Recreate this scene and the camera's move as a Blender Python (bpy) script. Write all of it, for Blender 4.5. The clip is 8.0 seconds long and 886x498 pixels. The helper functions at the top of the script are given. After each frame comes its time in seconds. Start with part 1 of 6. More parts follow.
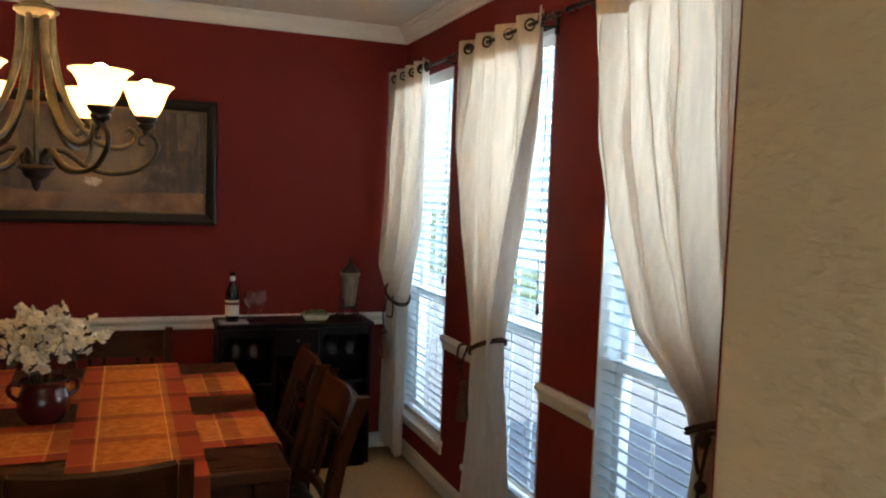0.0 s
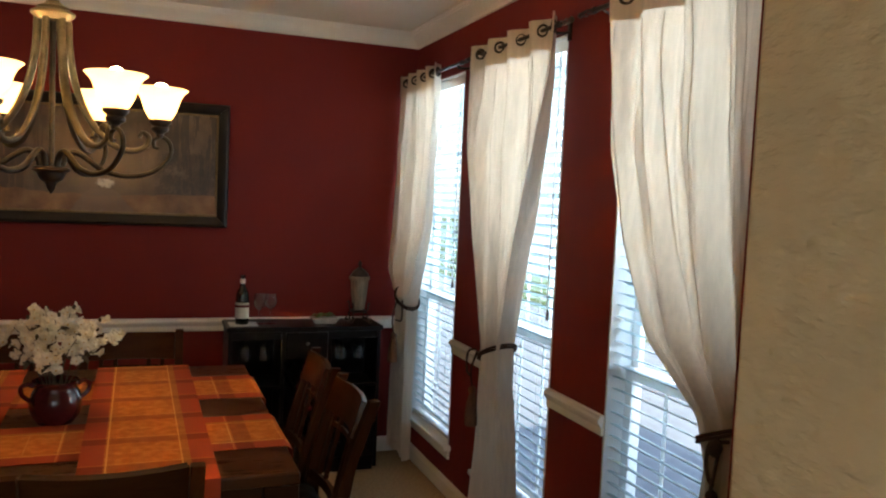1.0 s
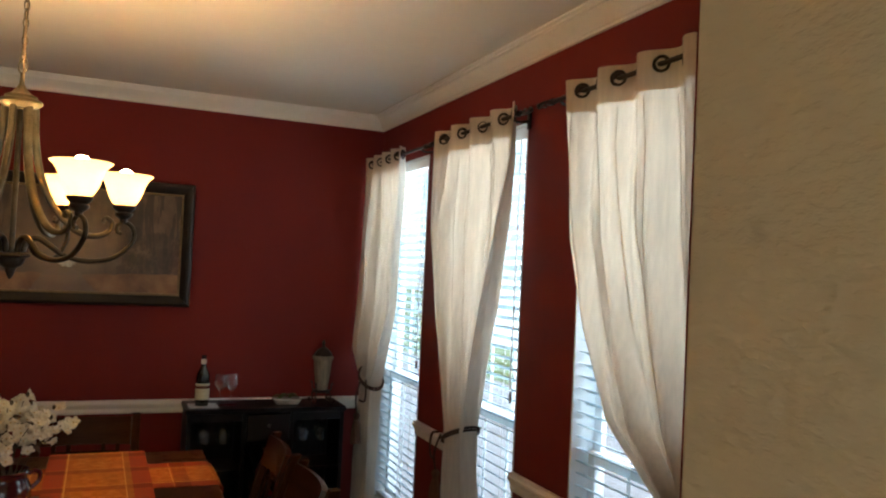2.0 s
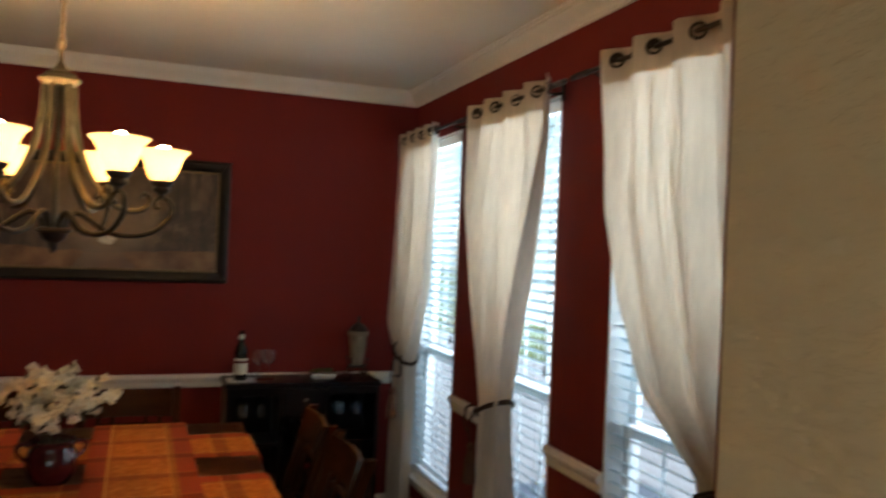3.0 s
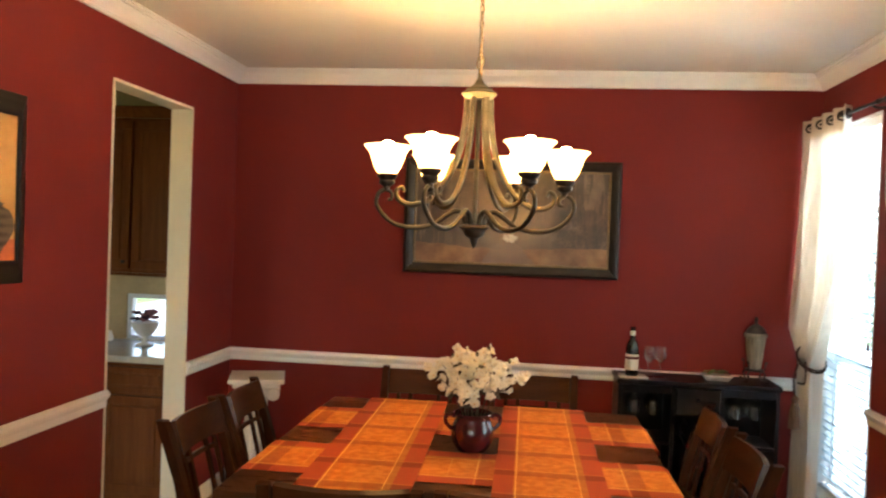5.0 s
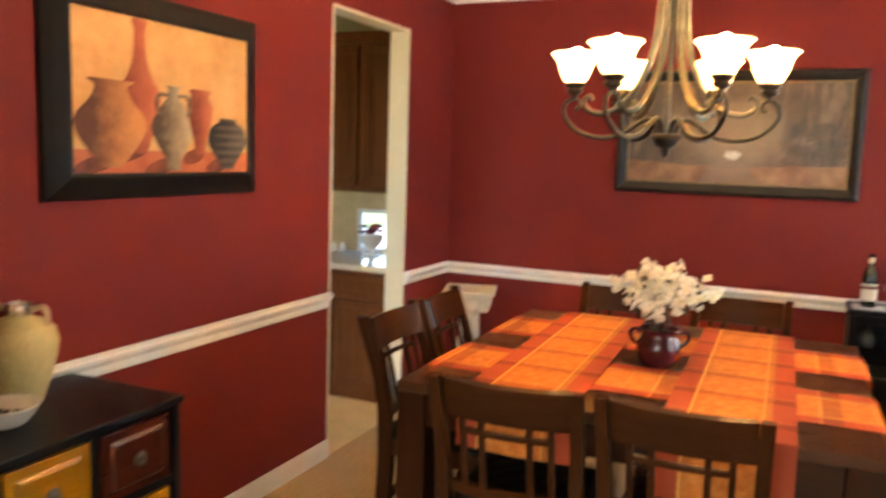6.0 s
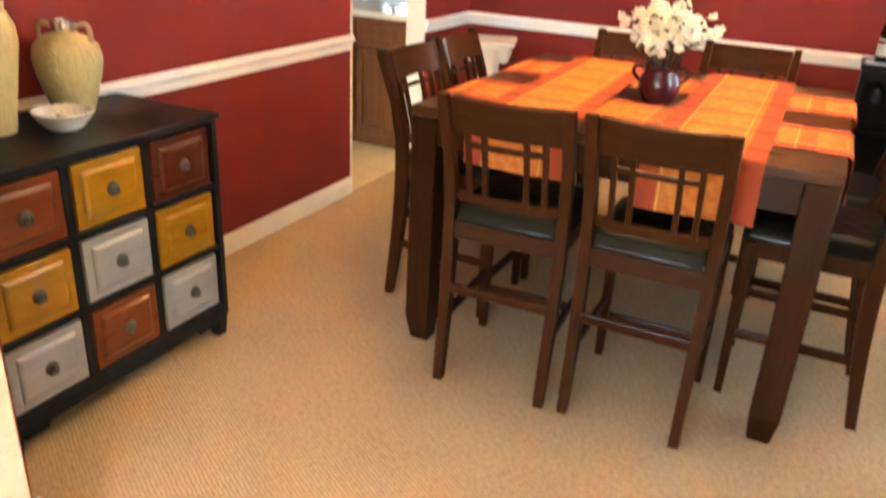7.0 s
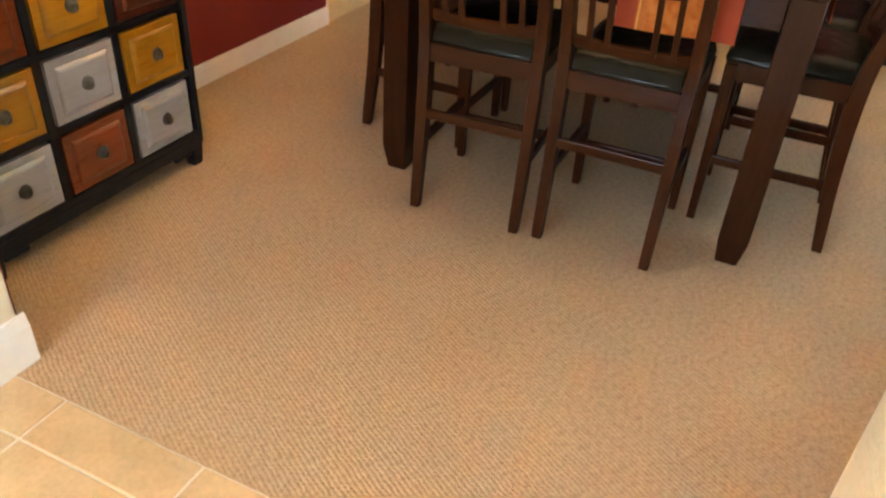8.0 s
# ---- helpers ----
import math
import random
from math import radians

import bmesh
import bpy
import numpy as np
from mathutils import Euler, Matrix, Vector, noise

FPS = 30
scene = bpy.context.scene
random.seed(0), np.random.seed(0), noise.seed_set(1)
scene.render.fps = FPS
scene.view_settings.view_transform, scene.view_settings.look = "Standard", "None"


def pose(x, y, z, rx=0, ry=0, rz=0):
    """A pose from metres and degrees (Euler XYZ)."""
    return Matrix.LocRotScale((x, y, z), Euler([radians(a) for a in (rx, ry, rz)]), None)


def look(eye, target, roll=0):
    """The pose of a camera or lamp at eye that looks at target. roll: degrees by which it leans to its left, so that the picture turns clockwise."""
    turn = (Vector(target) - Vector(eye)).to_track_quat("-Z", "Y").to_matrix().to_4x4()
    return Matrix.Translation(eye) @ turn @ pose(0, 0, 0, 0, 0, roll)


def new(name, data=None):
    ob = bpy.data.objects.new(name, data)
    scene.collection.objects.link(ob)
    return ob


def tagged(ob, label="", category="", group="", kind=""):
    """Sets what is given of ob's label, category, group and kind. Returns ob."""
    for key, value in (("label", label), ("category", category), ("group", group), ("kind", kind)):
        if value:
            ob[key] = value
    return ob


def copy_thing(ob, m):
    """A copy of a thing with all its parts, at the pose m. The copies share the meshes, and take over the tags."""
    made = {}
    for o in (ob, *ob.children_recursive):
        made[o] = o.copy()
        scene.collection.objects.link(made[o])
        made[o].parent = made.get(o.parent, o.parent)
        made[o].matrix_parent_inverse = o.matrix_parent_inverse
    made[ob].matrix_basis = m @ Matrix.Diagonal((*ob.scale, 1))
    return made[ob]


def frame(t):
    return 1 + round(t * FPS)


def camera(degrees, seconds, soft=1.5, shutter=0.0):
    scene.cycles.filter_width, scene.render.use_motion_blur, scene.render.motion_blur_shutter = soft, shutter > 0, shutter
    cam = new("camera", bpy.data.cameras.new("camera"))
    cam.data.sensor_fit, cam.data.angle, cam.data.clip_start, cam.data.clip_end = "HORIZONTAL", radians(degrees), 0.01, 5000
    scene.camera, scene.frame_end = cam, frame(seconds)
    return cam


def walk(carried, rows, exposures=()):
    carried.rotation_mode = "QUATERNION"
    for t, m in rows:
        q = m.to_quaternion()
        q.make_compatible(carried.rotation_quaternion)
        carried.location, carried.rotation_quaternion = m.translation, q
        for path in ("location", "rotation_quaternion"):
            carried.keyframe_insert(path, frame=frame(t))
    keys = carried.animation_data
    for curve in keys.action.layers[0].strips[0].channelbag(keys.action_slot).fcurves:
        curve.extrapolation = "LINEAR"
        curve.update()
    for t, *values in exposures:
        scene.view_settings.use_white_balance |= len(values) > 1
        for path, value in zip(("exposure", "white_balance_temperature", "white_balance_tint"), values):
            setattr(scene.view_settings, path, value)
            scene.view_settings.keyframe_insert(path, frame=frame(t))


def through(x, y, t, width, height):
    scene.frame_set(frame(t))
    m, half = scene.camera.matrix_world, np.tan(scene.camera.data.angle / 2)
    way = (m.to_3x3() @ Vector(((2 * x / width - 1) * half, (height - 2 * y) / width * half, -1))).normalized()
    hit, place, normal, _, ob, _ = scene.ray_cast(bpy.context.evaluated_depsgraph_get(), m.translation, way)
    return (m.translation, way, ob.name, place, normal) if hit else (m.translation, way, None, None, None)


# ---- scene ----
cam = camera(59.2, 8.0, soft=2.15, shutter=0.4)
PATH = [
    (0, (2.06, -4.84, 1.67), (2.785, -2.981, 1.531), 2.1),
    (0.5, (2.051, -4.834, 1.673), (2.759, -2.969, 1.536), 2.3),
    (1, (2.05, -4.838, 1.674), (2.755, -2.971, 1.544), 2.6),
    (1.5, (2.054, -4.854, 1.713), (2.81, -3.004, 1.653), 3.2),
    (1.7, (2.051, -4.864, 1.717), (2.828, -3.021, 1.755), 2.9),
    (2.8, (2.051, -4.876, 1.705), (2.821, -3.032, 1.776), 2.4),
    (3, (2.053, -4.872, 1.696), (2.752, -2.998, 1.698), 2.4),
    (3.2, (2.043, -4.876, 1.690), (2.564, -2.945, 1.673), 2.4),
    (3.5, (2.01, -4.892, 1.688), (2.306, -2.915, 1.649), 2.6),
    (3.7, (1.989, -4.907, 1.688), (2.148, -2.913, 1.659), 2.6),
    (4, (1.966, -4.928, 1.684), (1.942, -2.928, 1.669), 2.7),
    (4.2, (1.96, -4.935, 1.679), (1.861, -2.938, 1.67), 2.6),
    (5.3, (2.053, -4.887, 1.666), (1.652, -2.929, 1.602), 1.8),
    (5.5, (2.114, -4.865, 1.65), (1.575, -2.941, 1.555), 1.6),
    (5.6, (2.128, -4.866, 1.645), (1.548, -2.956, 1.532), 1.7),
    (5.7, (2.155, -4.867, 1.637), (1.499, -2.983, 1.489), 1.8),
    (5.9, (2.179, -4.879, 1.629), (1.428, -3.036, 1.428), 1.9),
    (6, (2.19, -4.893, 1.624), (1.369, -3.086, 1.383), 1.9),
    (6.2, (2.219, -4.938, 1.610), (1.317, -3.181, 1.296), 1.8),
    (6.4, (2.258, -4.995, 1.589), (1.346, -3.267, 1.163), 1.8),
    (6.5, (2.28, -5.025, 1.577), (1.382, -3.314, 1.063), 1.7),
    (6.7, (2.323, -5.075, 1.552), (1.455, -3.384, 0.929), 2.2),
    (6.9, (2.345, -5.099, 1.539), (1.521, -3.431, 0.806), 2.9),
    (7, (2.353, -5.102, 1.534), (1.558, -3.45, 0.735), 3.1),
    (7.2, (2.372, -5.102, 1.519), (1.605, -3.470, 0.652), 3.4),
    (7.3, (2.381, -5.101, 1.510), (1.627, -3.475, 0.624), 3.5),
    (7.5, (2.397, -5.101, 1.492), (1.693, -3.507, 0.509), 3.4),
    (7.7, (2.404, -5.104, 1.477), (1.713, -3.554, 0.418), 3.6),
    (8, (2.406, -5.114, 1.46), (1.737, -3.606, 0.331), 3.8),
]
EXPOSURES = [(0.0, 1.78, 6250, 10), (1.5, 1.72, 6450, 10), (3.0, 1.42, 6550, 10), (3.6, 1.5, 6500, 10), (4.2, 2.45, 6850, 10), (5.5, 3.3, 6550, 10), (6.5, 4.3, 6250, 10), (7.0, 4.5, 6050, 10), (7.6, 4.4, 5950, 10), (8.0, 4.0, 5900, 10)]
walk(cam, [(t, look(eye, target, roll)) for t, eye, target, roll in PATH], EXPOSURES)

# ---- world and light ----
world = bpy.data.worlds.new("sky")
scene.world = world
world.use_nodes = True
wn = world.node_tree.nodes
sky = wn.new("ShaderNodeTexSky")
sky.sky_type, sky.sun_disc = "NISHITA", False
sky.sun_elevation, sky.sun_rotation = radians(48), radians(250)
wn["Background"].inputs["Strength"].default_value = 0.15
world.node_tree.links.new(sky.outputs[0], wn["Background"].inputs[0])

sun = new("sun", bpy.data.lights.new("sun", "SUN"))
sun.data.energy, sun.data.angle, sun.data.color = 3.0, radians(0.5), (1.0, 0.95, 0.88)
sun.matrix_world = look((-8, -3, 10), (0, 0, 0))


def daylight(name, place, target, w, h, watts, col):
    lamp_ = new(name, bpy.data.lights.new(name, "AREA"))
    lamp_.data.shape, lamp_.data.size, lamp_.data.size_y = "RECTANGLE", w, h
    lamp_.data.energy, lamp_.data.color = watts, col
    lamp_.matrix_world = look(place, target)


# added fill lamp before the unseen hall end wall; brightens hall, carpet and chest
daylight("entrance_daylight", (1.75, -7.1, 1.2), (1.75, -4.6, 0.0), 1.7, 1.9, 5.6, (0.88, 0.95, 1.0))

# ---- room numbers ----
EAST, NORTH, SOUTH, CEIL = 3.65, 0.0, -4.18, 2.708
HALL_W, HALL_E, HALL_S = 0.832, 2.635, -7.2
WINDOWS = [(-0.83, -0.13), (-1.955, -1.255), (-3.085, -2.385)]
SILL, HEAD, MEET = 0.29, 2.37, 1.06
RAIL_Z = 0.815
DOOR_S, DOOR_N, DOOR_H = -1.492, -0.652, 2.352


# second fill lamp, by an invented patio door out of view, lights the cabinets
daylight("patio_daylight", (-1.65, -4.15, 1.1), (-1.2, 0, 1.2), 1.4, 2.0, 0.30, (1.0, 0.94, 0.84))
for ya, yb in WINDOWS:
    daylight("window_daylight", (EAST + 0.38, (ya + yb) / 2 + 0.3, 1.92), (0, (ya + yb) / 2 + 0.3, 1.2), 1.12, 1.5, 23.0, (0.74, 0.90, 1.0))


RIB = -60.0


# ---- materials ----
def nodes_of(name):
    m = bpy.data.materials.new(name)
    m.use_nodes = True
    return m, m.node_tree.nodes, m.node_tree.links, m.node_tree.nodes["Principled BSDF"]


def mapped(n, l, scale=(1, 1, 1), rot=(0, 0, 0)):
    tc, mp = n.new("ShaderNodeTexCoord"), n.new("ShaderNodeMapping")
    mp.inputs["Scale"].default_value = scale
    mp.inputs["Rotation"].default_value = [radians(a) for a in rot]
    l.new(tc.outputs["Object"], mp.inputs["Vector"])
    return mp.outputs["Vector"]


def noise_tex(n, l, vec, scale, detail=4, rough=0.55):
    t = n.new("ShaderNodeTexNoise")
    t.inputs["Scale"].default_value, t.inputs["Detail"].default_value, t.inputs["Roughness"].default_value = scale, detail, rough
    if vec is not None:
        l.new(vec, t.inputs["Vector"])
    return t.outputs["Fac"]


def ramp(n, l, fac, stops):
    r = n.new("ShaderNodeValToRGB")
    el = r.color_ramp.elements
    while len(el) < len(stops):
        el.new(0.5)
    for e, (p, c) in zip(el, stops):
        e.position, e.color = p, (*c, 1)
    l.new(fac, r.inputs["Fac"])
    return r.outputs["Color"]


def mixc(n, l, fac, a, b, mode="MIX"):
    x = n.new("ShaderNodeMix")
    x.data_type, x.blend_type = "RGBA", mode
    for k, v in ((0, fac), (6, a), (7, b)):
        if isinstance(v, (int, float)):
            x.inputs[k].default_value = v
        elif isinstance(v, tuple):
            x.inputs[k].default_value = (*v, 1)
        else:
            l.new(v, x.inputs[k])
    return x.outputs[2]


def calc(n, l, op, a, b=0.0):
    x = n.new("ShaderNodeMath")
    x.operation = op
    for k, v in ((0, a), (1, b)):
        if isinstance(v, (int, float)):
            x.inputs[k].default_value = v
        else:
            l.new(v, x.inputs[k])
    return x.outputs[0]


def bumped(n, l, bsdf, height, strength, distance=0.002):
    b = n.new("ShaderNodeBump")
    b.inputs["Strength"].default_value, b.inputs["Distance"].default_value = strength, distance
    l.new(height, b.inputs["Height"])
    l.new(b.outputs["Normal"], bsdf.inputs["Normal"])


def surface(name, col, rough=0.5, metal=0.0, var=0.12, scale=6.0, bump=0.0, bscale=150.0, dist=0.002, stretch=(1, 1, 1), coat=0.0, per_object=0.0, spec=0.35):
    """A painted, glazed or plain surface: colour that drifts at two scales, uneven gloss, fine relief."""
    m, n, l, b = nodes_of(name)
    vec = mapped(n, l, stretch)
    f1, f2 = noise_tex(n, l, vec, scale), noise_tex(n, l, vec, scale * 9, 3)
    f = calc(n, l, "ADD", calc(n, l, "MULTIPLY", f1, 0.65), calc(n, l, "MULTIPLY", f2, 0.35))
    dark, light = tuple(c * (1 - var * 1.6) for c in col), tuple(min(1, c * (1 + var * 1.6)) for c in col)
    c = ramp(n, l, f, [(0.25, dark), (0.75, light)])
    if per_object:
        oi = n.new("ShaderNodeObjectInfo")
        hsv = n.new("ShaderNodeHueSaturation")
        l.new(c, hsv.inputs["Color"])
        l.new(calc(n, l, "ADD", calc(n, l, "MULTIPLY", oi.outputs["Random"], per_object), 1 - per_object / 2), hsv.inputs["Value"])
        c = hsv.outputs["Color"]
    l.new(c, b.inputs["Base Color"])
    l.new(calc(n, l, "ADD", calc(n, l, "MULTIPLY", f2, 0.16), rough - 0.08), b.inputs["Roughness"])
    b.inputs["Metallic"].default_value = metal
    b.inputs["Specular IOR Level"].default_value = spec
    b.inputs["Coat Weight"].default_value = coat
    if bump:
        bumped(n, l, b, noise_tex(n, l, vec, bscale, 3), bump, dist)
    return m


def wood(name, dark, light, rough=0.35, axis=2, coat=0.03, scale=1.0, spec=0.13):
    """Stained timber: grain drawn out along one axis."""
    m, n, l, b = nodes_of(name)
    st = [22 * scale] * 3
    st[axis] = 1.6 * scale
    vec = mapped(n, l, st)
    oi = n.new("ShaderNodeObjectInfo")
    add = n.new("ShaderNodeVectorMath")
    l.new(vec, add.inputs[0])
    sc = n.new("ShaderNodeVectorMath")
    sc.operation = "SCALE"
    sc.inputs[0].default_value = (7.0, 3.0, 5.0)
    l.new(oi.outputs["Random"], sc.inputs["Scale"])
    l.new(sc.outputs[0], add.inputs[1])
    g1 = noise_tex(n, l, add.outputs[0], 1.3, 6, 0.65)
    g2 = noise_tex(n, l, add.outputs[0], 6.0, 3)
    f = calc(n, l, "ADD", calc(n, l, "MULTIPLY", g1, 0.7), calc(n, l, "MULTIPLY", g2, 0.3))
    l.new(ramp(n, l, f, [(0.3, dark), (0.5, tuple((a + c) / 2 for a, c in zip(dark, light))), (0.72, light)]), b.inputs["Base Color"])
    l.new(calc(n, l, "ADD", calc(n, l, "MULTIPLY", g2, 0.2), rough - 0.1), b.inputs["Roughness"])
    b.inputs["Coat Weight"].default_value = coat
    b.inputs["Coat Roughness"].default_value = 0.09
    b.inputs["Specular IOR Level"].default_value = spec
    bumped(n, l, b, g2, 0.12, 0.001)
    return m


def fabric(name, col, weave=900.0, through=0.35, var=0.06):
    """Thin woven cloth that lets light through."""
    m, n, l, b = nodes_of(name)
    vec = mapped(n, l)
    f = noise_tex(n, l, mapped(n, l, (1, 1, 0.12)), 60, 4)
    fine = noise_tex(n, l, vec, weave, 2)
    c = ramp(n, l, f, [(0.25, tuple(x * (1 - var * 2) for x in col)), (0.75, tuple(min(1, x * (1 + var)) for x in col))])
    l.new(c, b.inputs["Base Color"])
    b.inputs["Roughness"].default_value = 0.9
    tr, mx = n.new("ShaderNodeBsdfTranslucent"), n.new("ShaderNodeMixShader")
    l.new(c, tr.inputs["Color"])
    mx.inputs[0].default_value = through
    l.new(b.outputs[0], mx.inputs[1])
    l.new(tr.outputs[0], mx.inputs[2])
    l.new(mx.outputs[0], n["Material Output"].inputs["Surface"])
    bumped(n, l, b, calc(n, l, "ADD", fine, calc(n, l, "MULTIPLY", f, 2.0)), 0.35, 0.002)
    return m


def plaid(name):
    """Runner cloth: orange checks between brick-red borders, brown cross bands, thin yellow lines. x is across, y along."""
    m, n, l, b = nodes_of(name)
    tc, sep = n.new("ShaderNodeTexCoord"), n.new("ShaderNodeSeparateXYZ")
    l.new(tc.outputs["Object"], sep.inputs[0])
    x, y = sep.outputs["X"], sep.outputs["Y"]

    def band(v, lo, hi):
        return calc(n, l, "MULTIPLY", calc(n, l, "GREATER_THAN", v, lo), calc(n, l, "LESS_THAN", v, hi))

    yy = calc(n, l, "FLOORED_MODULO", calc(n, l, "ADD", y, 5.05), 0.235)
    weave = noise_tex(n, l, mapped(n, l, (1, 1, 1)), 34, 5)
    thread = noise_tex(n, l, mapped(n, l, (260, 14, 1)), 1.0, 3)
    c = ramp(n, l, weave, [(0.36, (0.44, 0.125, 0.020)), (0.5, (0.53, 0.165, 0.028)), (0.64, (0.61, 0.215, 0.045))])
    # cross bands: a dull brown stripe edged by a thin pale line
    c = mixc(n, l, calc(n, l, "MULTIPLY", band(yy, 0.0, 0.052), 0.62), c, (0.25, 0.062, 0.018))
    c = mixc(n, l, calc(n, l, "MULTIPLY", band(yy, 0.056, 0.061), 0.7), c, (0.74, 0.38, 0.10))
    c = mixc(n, l, calc(n, l, "MULTIPLY", band(yy, 0.145, 0.149), 0.4), c, (0.74, 0.38, 0.10))
    red = calc(n, l, "ADD", calc(n, l, "LESS_THAN", x, -0.112), calc(n, l, "GREATER_THAN", x, 0.112))
    redc = mixc(n, l, calc(n, l, "MULTIPLY", band(yy, 0.0, 0.052), 0.7), (0.36, 0.062, 0.026), (0.17, 0.028, 0.014))
    redc = mixc(n, l, calc(n, l, "MULTIPLY", band(yy, 0.056, 0.061), 0.6), redc, (0.60, 0.22, 0.06))
    c = mixc(n, l, red, c, redc)
    # lengthwise lines
    c = mixc(n, l, calc(n, l, "MULTIPLY", band(x, -0.110, -0.086), 0.35), c, (0.36, 0.11, 0.025))
    c = mixc(n, l, calc(n, l, "MULTIPLY", band(x, -0.108, -0.103), 0.75), c, (0.80, 0.43, 0.11))
    c = mixc(n, l, calc(n, l, "MULTIPLY", band(x, 0.092, 0.112), 0.55), c, (0.30, 0.12, 0.03))
    c = mixc(n, l, calc(n, l, "MULTIPLY", band(x, 0.087, 0.091), 0.6), c, (0.80, 0.43, 0.11))
    c = mixc(n, l, calc(n, l, "MULTIPLY", thread, 0.18), c, (0.30, 0.08, 0.02))
    l.new(c, b.inputs["Base Color"])
    b.inputs["Roughness"].default_value = 0.82
    b.inputs["Specular IOR Level"].default_value = 0.12
    bumped(n, l, b, noise_tex(n, l, mapped(n, l), 700, 2), 0.3, 0.001)
    return m


def carpet_mat(name):
    """Looped berber: ribs of small loops in tan with brown flecks."""
    m, n, l, b = nodes_of(name)
    vec = mapped(n, l, (1, 1, 1), (0, 0, RIB))
    sep = n.new("ShaderNodeSeparateXYZ")
    l.new(vec, sep.inputs[0])
    wob = noise_tex(n, l, vec, 26, 3)
    u = calc(n, l, "ADD", calc(n, l, "MULTIPLY", sep.outputs["X"], 2 * math.pi / 0.0125), calc(n, l, "MULTIPLY", wob, 6.5))
    rows = calc(n, l, "ADD", calc(n, l, "MULTIPLY", calc(n, l, "SINE", u), 0.5), 0.5)
    step = calc(n, l, "MULTIPLY", calc(n, l, "FLOOR", calc(n, l, "DIVIDE", u, 2 * math.pi)), 2.4)
    v = calc(n, l, "ADD", calc(n, l, "ADD", calc(n, l, "MULTIPLY", sep.outputs["Y"], 2 * math.pi / 0.017), calc(n, l, "MULTIPLY", wob, 12.0)), step)
    loops = calc(n, l, "ADD", calc(n, l, "MULTIPLY", calc(n, l, "SINE", v), 0.5), 0.5)
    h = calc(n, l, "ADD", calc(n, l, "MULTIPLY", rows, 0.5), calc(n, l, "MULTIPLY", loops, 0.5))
    big = noise_tex(n, l, vec, 1.4, 3)
    fleck = noise_tex(n, l, vec, 62, 4, 0.8)
    c = ramp(n, l, fleck, [(0.32, (0.28, 0.18, 0.098)), (0.5, (0.51, 0.35, 0.195)), (0.68, (0.64, 0.46, 0.275))])
    # shade between the loops is painted in: darker where the relief is low
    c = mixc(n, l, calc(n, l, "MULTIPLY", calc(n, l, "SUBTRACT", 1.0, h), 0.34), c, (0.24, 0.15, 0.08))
    c = mixc(n, l, 0.3, c, ramp(n, l, big, [(0.3, (0.39, 0.265, 0.15)), (0.7, (0.60, 0.43, 0.25))]))
    l.new(c, b.inputs["Base Color"])
    b.inputs["Roughness"].default_value = 0.95
    b.inputs["Specular IOR Level"].default_value = 0.1
    bumped(n, l, b, h, 0.5, 0.004)
    return m


def glass_mat(name, col=(1, 1, 1), rough=0.0, edge=5.0):
    """Clear thin glass: see-through, with a reflection that grows towards grazing angles."""
    m, n, l, b = nodes_of(name)
    tr, gl, mx, lw = n.new("ShaderNodeBsdfTransparent"), n.new("ShaderNodeBsdfGlossy"), n.new("ShaderNodeMixShader"), n.new("ShaderNodeLayerWeight")
    tr.inputs[0].default_value = (*col, 1)
    gl.inputs["Roughness"].default_value = 0.03 + rough
    lw.inputs["Blend"].default_value = 0.5
    f = calc(n, l, "ADD", calc(n, l, "MULTIPLY", calc(n, l, "POWER", lw.outputs["Facing"], edge), 0.8), 0.04)
    l.new(f, mx.inputs[0])
    l.new(tr.outputs[0], mx.inputs[1])
    l.new(gl.outputs[0], mx.inputs[2])
    l.new(mx.outputs[0], n["Material Output"].inputs["Surface"])
    return m


def lit_glass(name, col, strength, through=0.0):
    """Frosted lamp glass, lit from inside."""
    m, n, l, b = nodes_of(name)
    b.inputs["Base Color"].default_value = (0.9, 0.74, 0.45, 1)
    b.inputs["Roughness"].default_value = 0.35
    c = ramp(n, l, noise_tex(n, l, mapped(n, l), 30), [(0.3, tuple(x * 0.9 for x in col)), (0.7, col)])
    l.new(c, b.inputs["Emission Color"])
    b.inputs["Emission Strength"].default_value = strength
    if through:
        tr, mx = n.new("ShaderNodeBsdfTranslucent"), n.new("ShaderNodeMixShader")
        tr.inputs["Color"].default_value = (1.0, 0.79, 0.42, 1)
        mx.inputs[0].default_value = through
        l.new(b.outputs[0], mx.inputs[1])
        l.new(tr.outputs[0], mx.inputs[2])
        l.new(mx.outputs[0], n["Material Output"].inputs["Surface"])
    return m


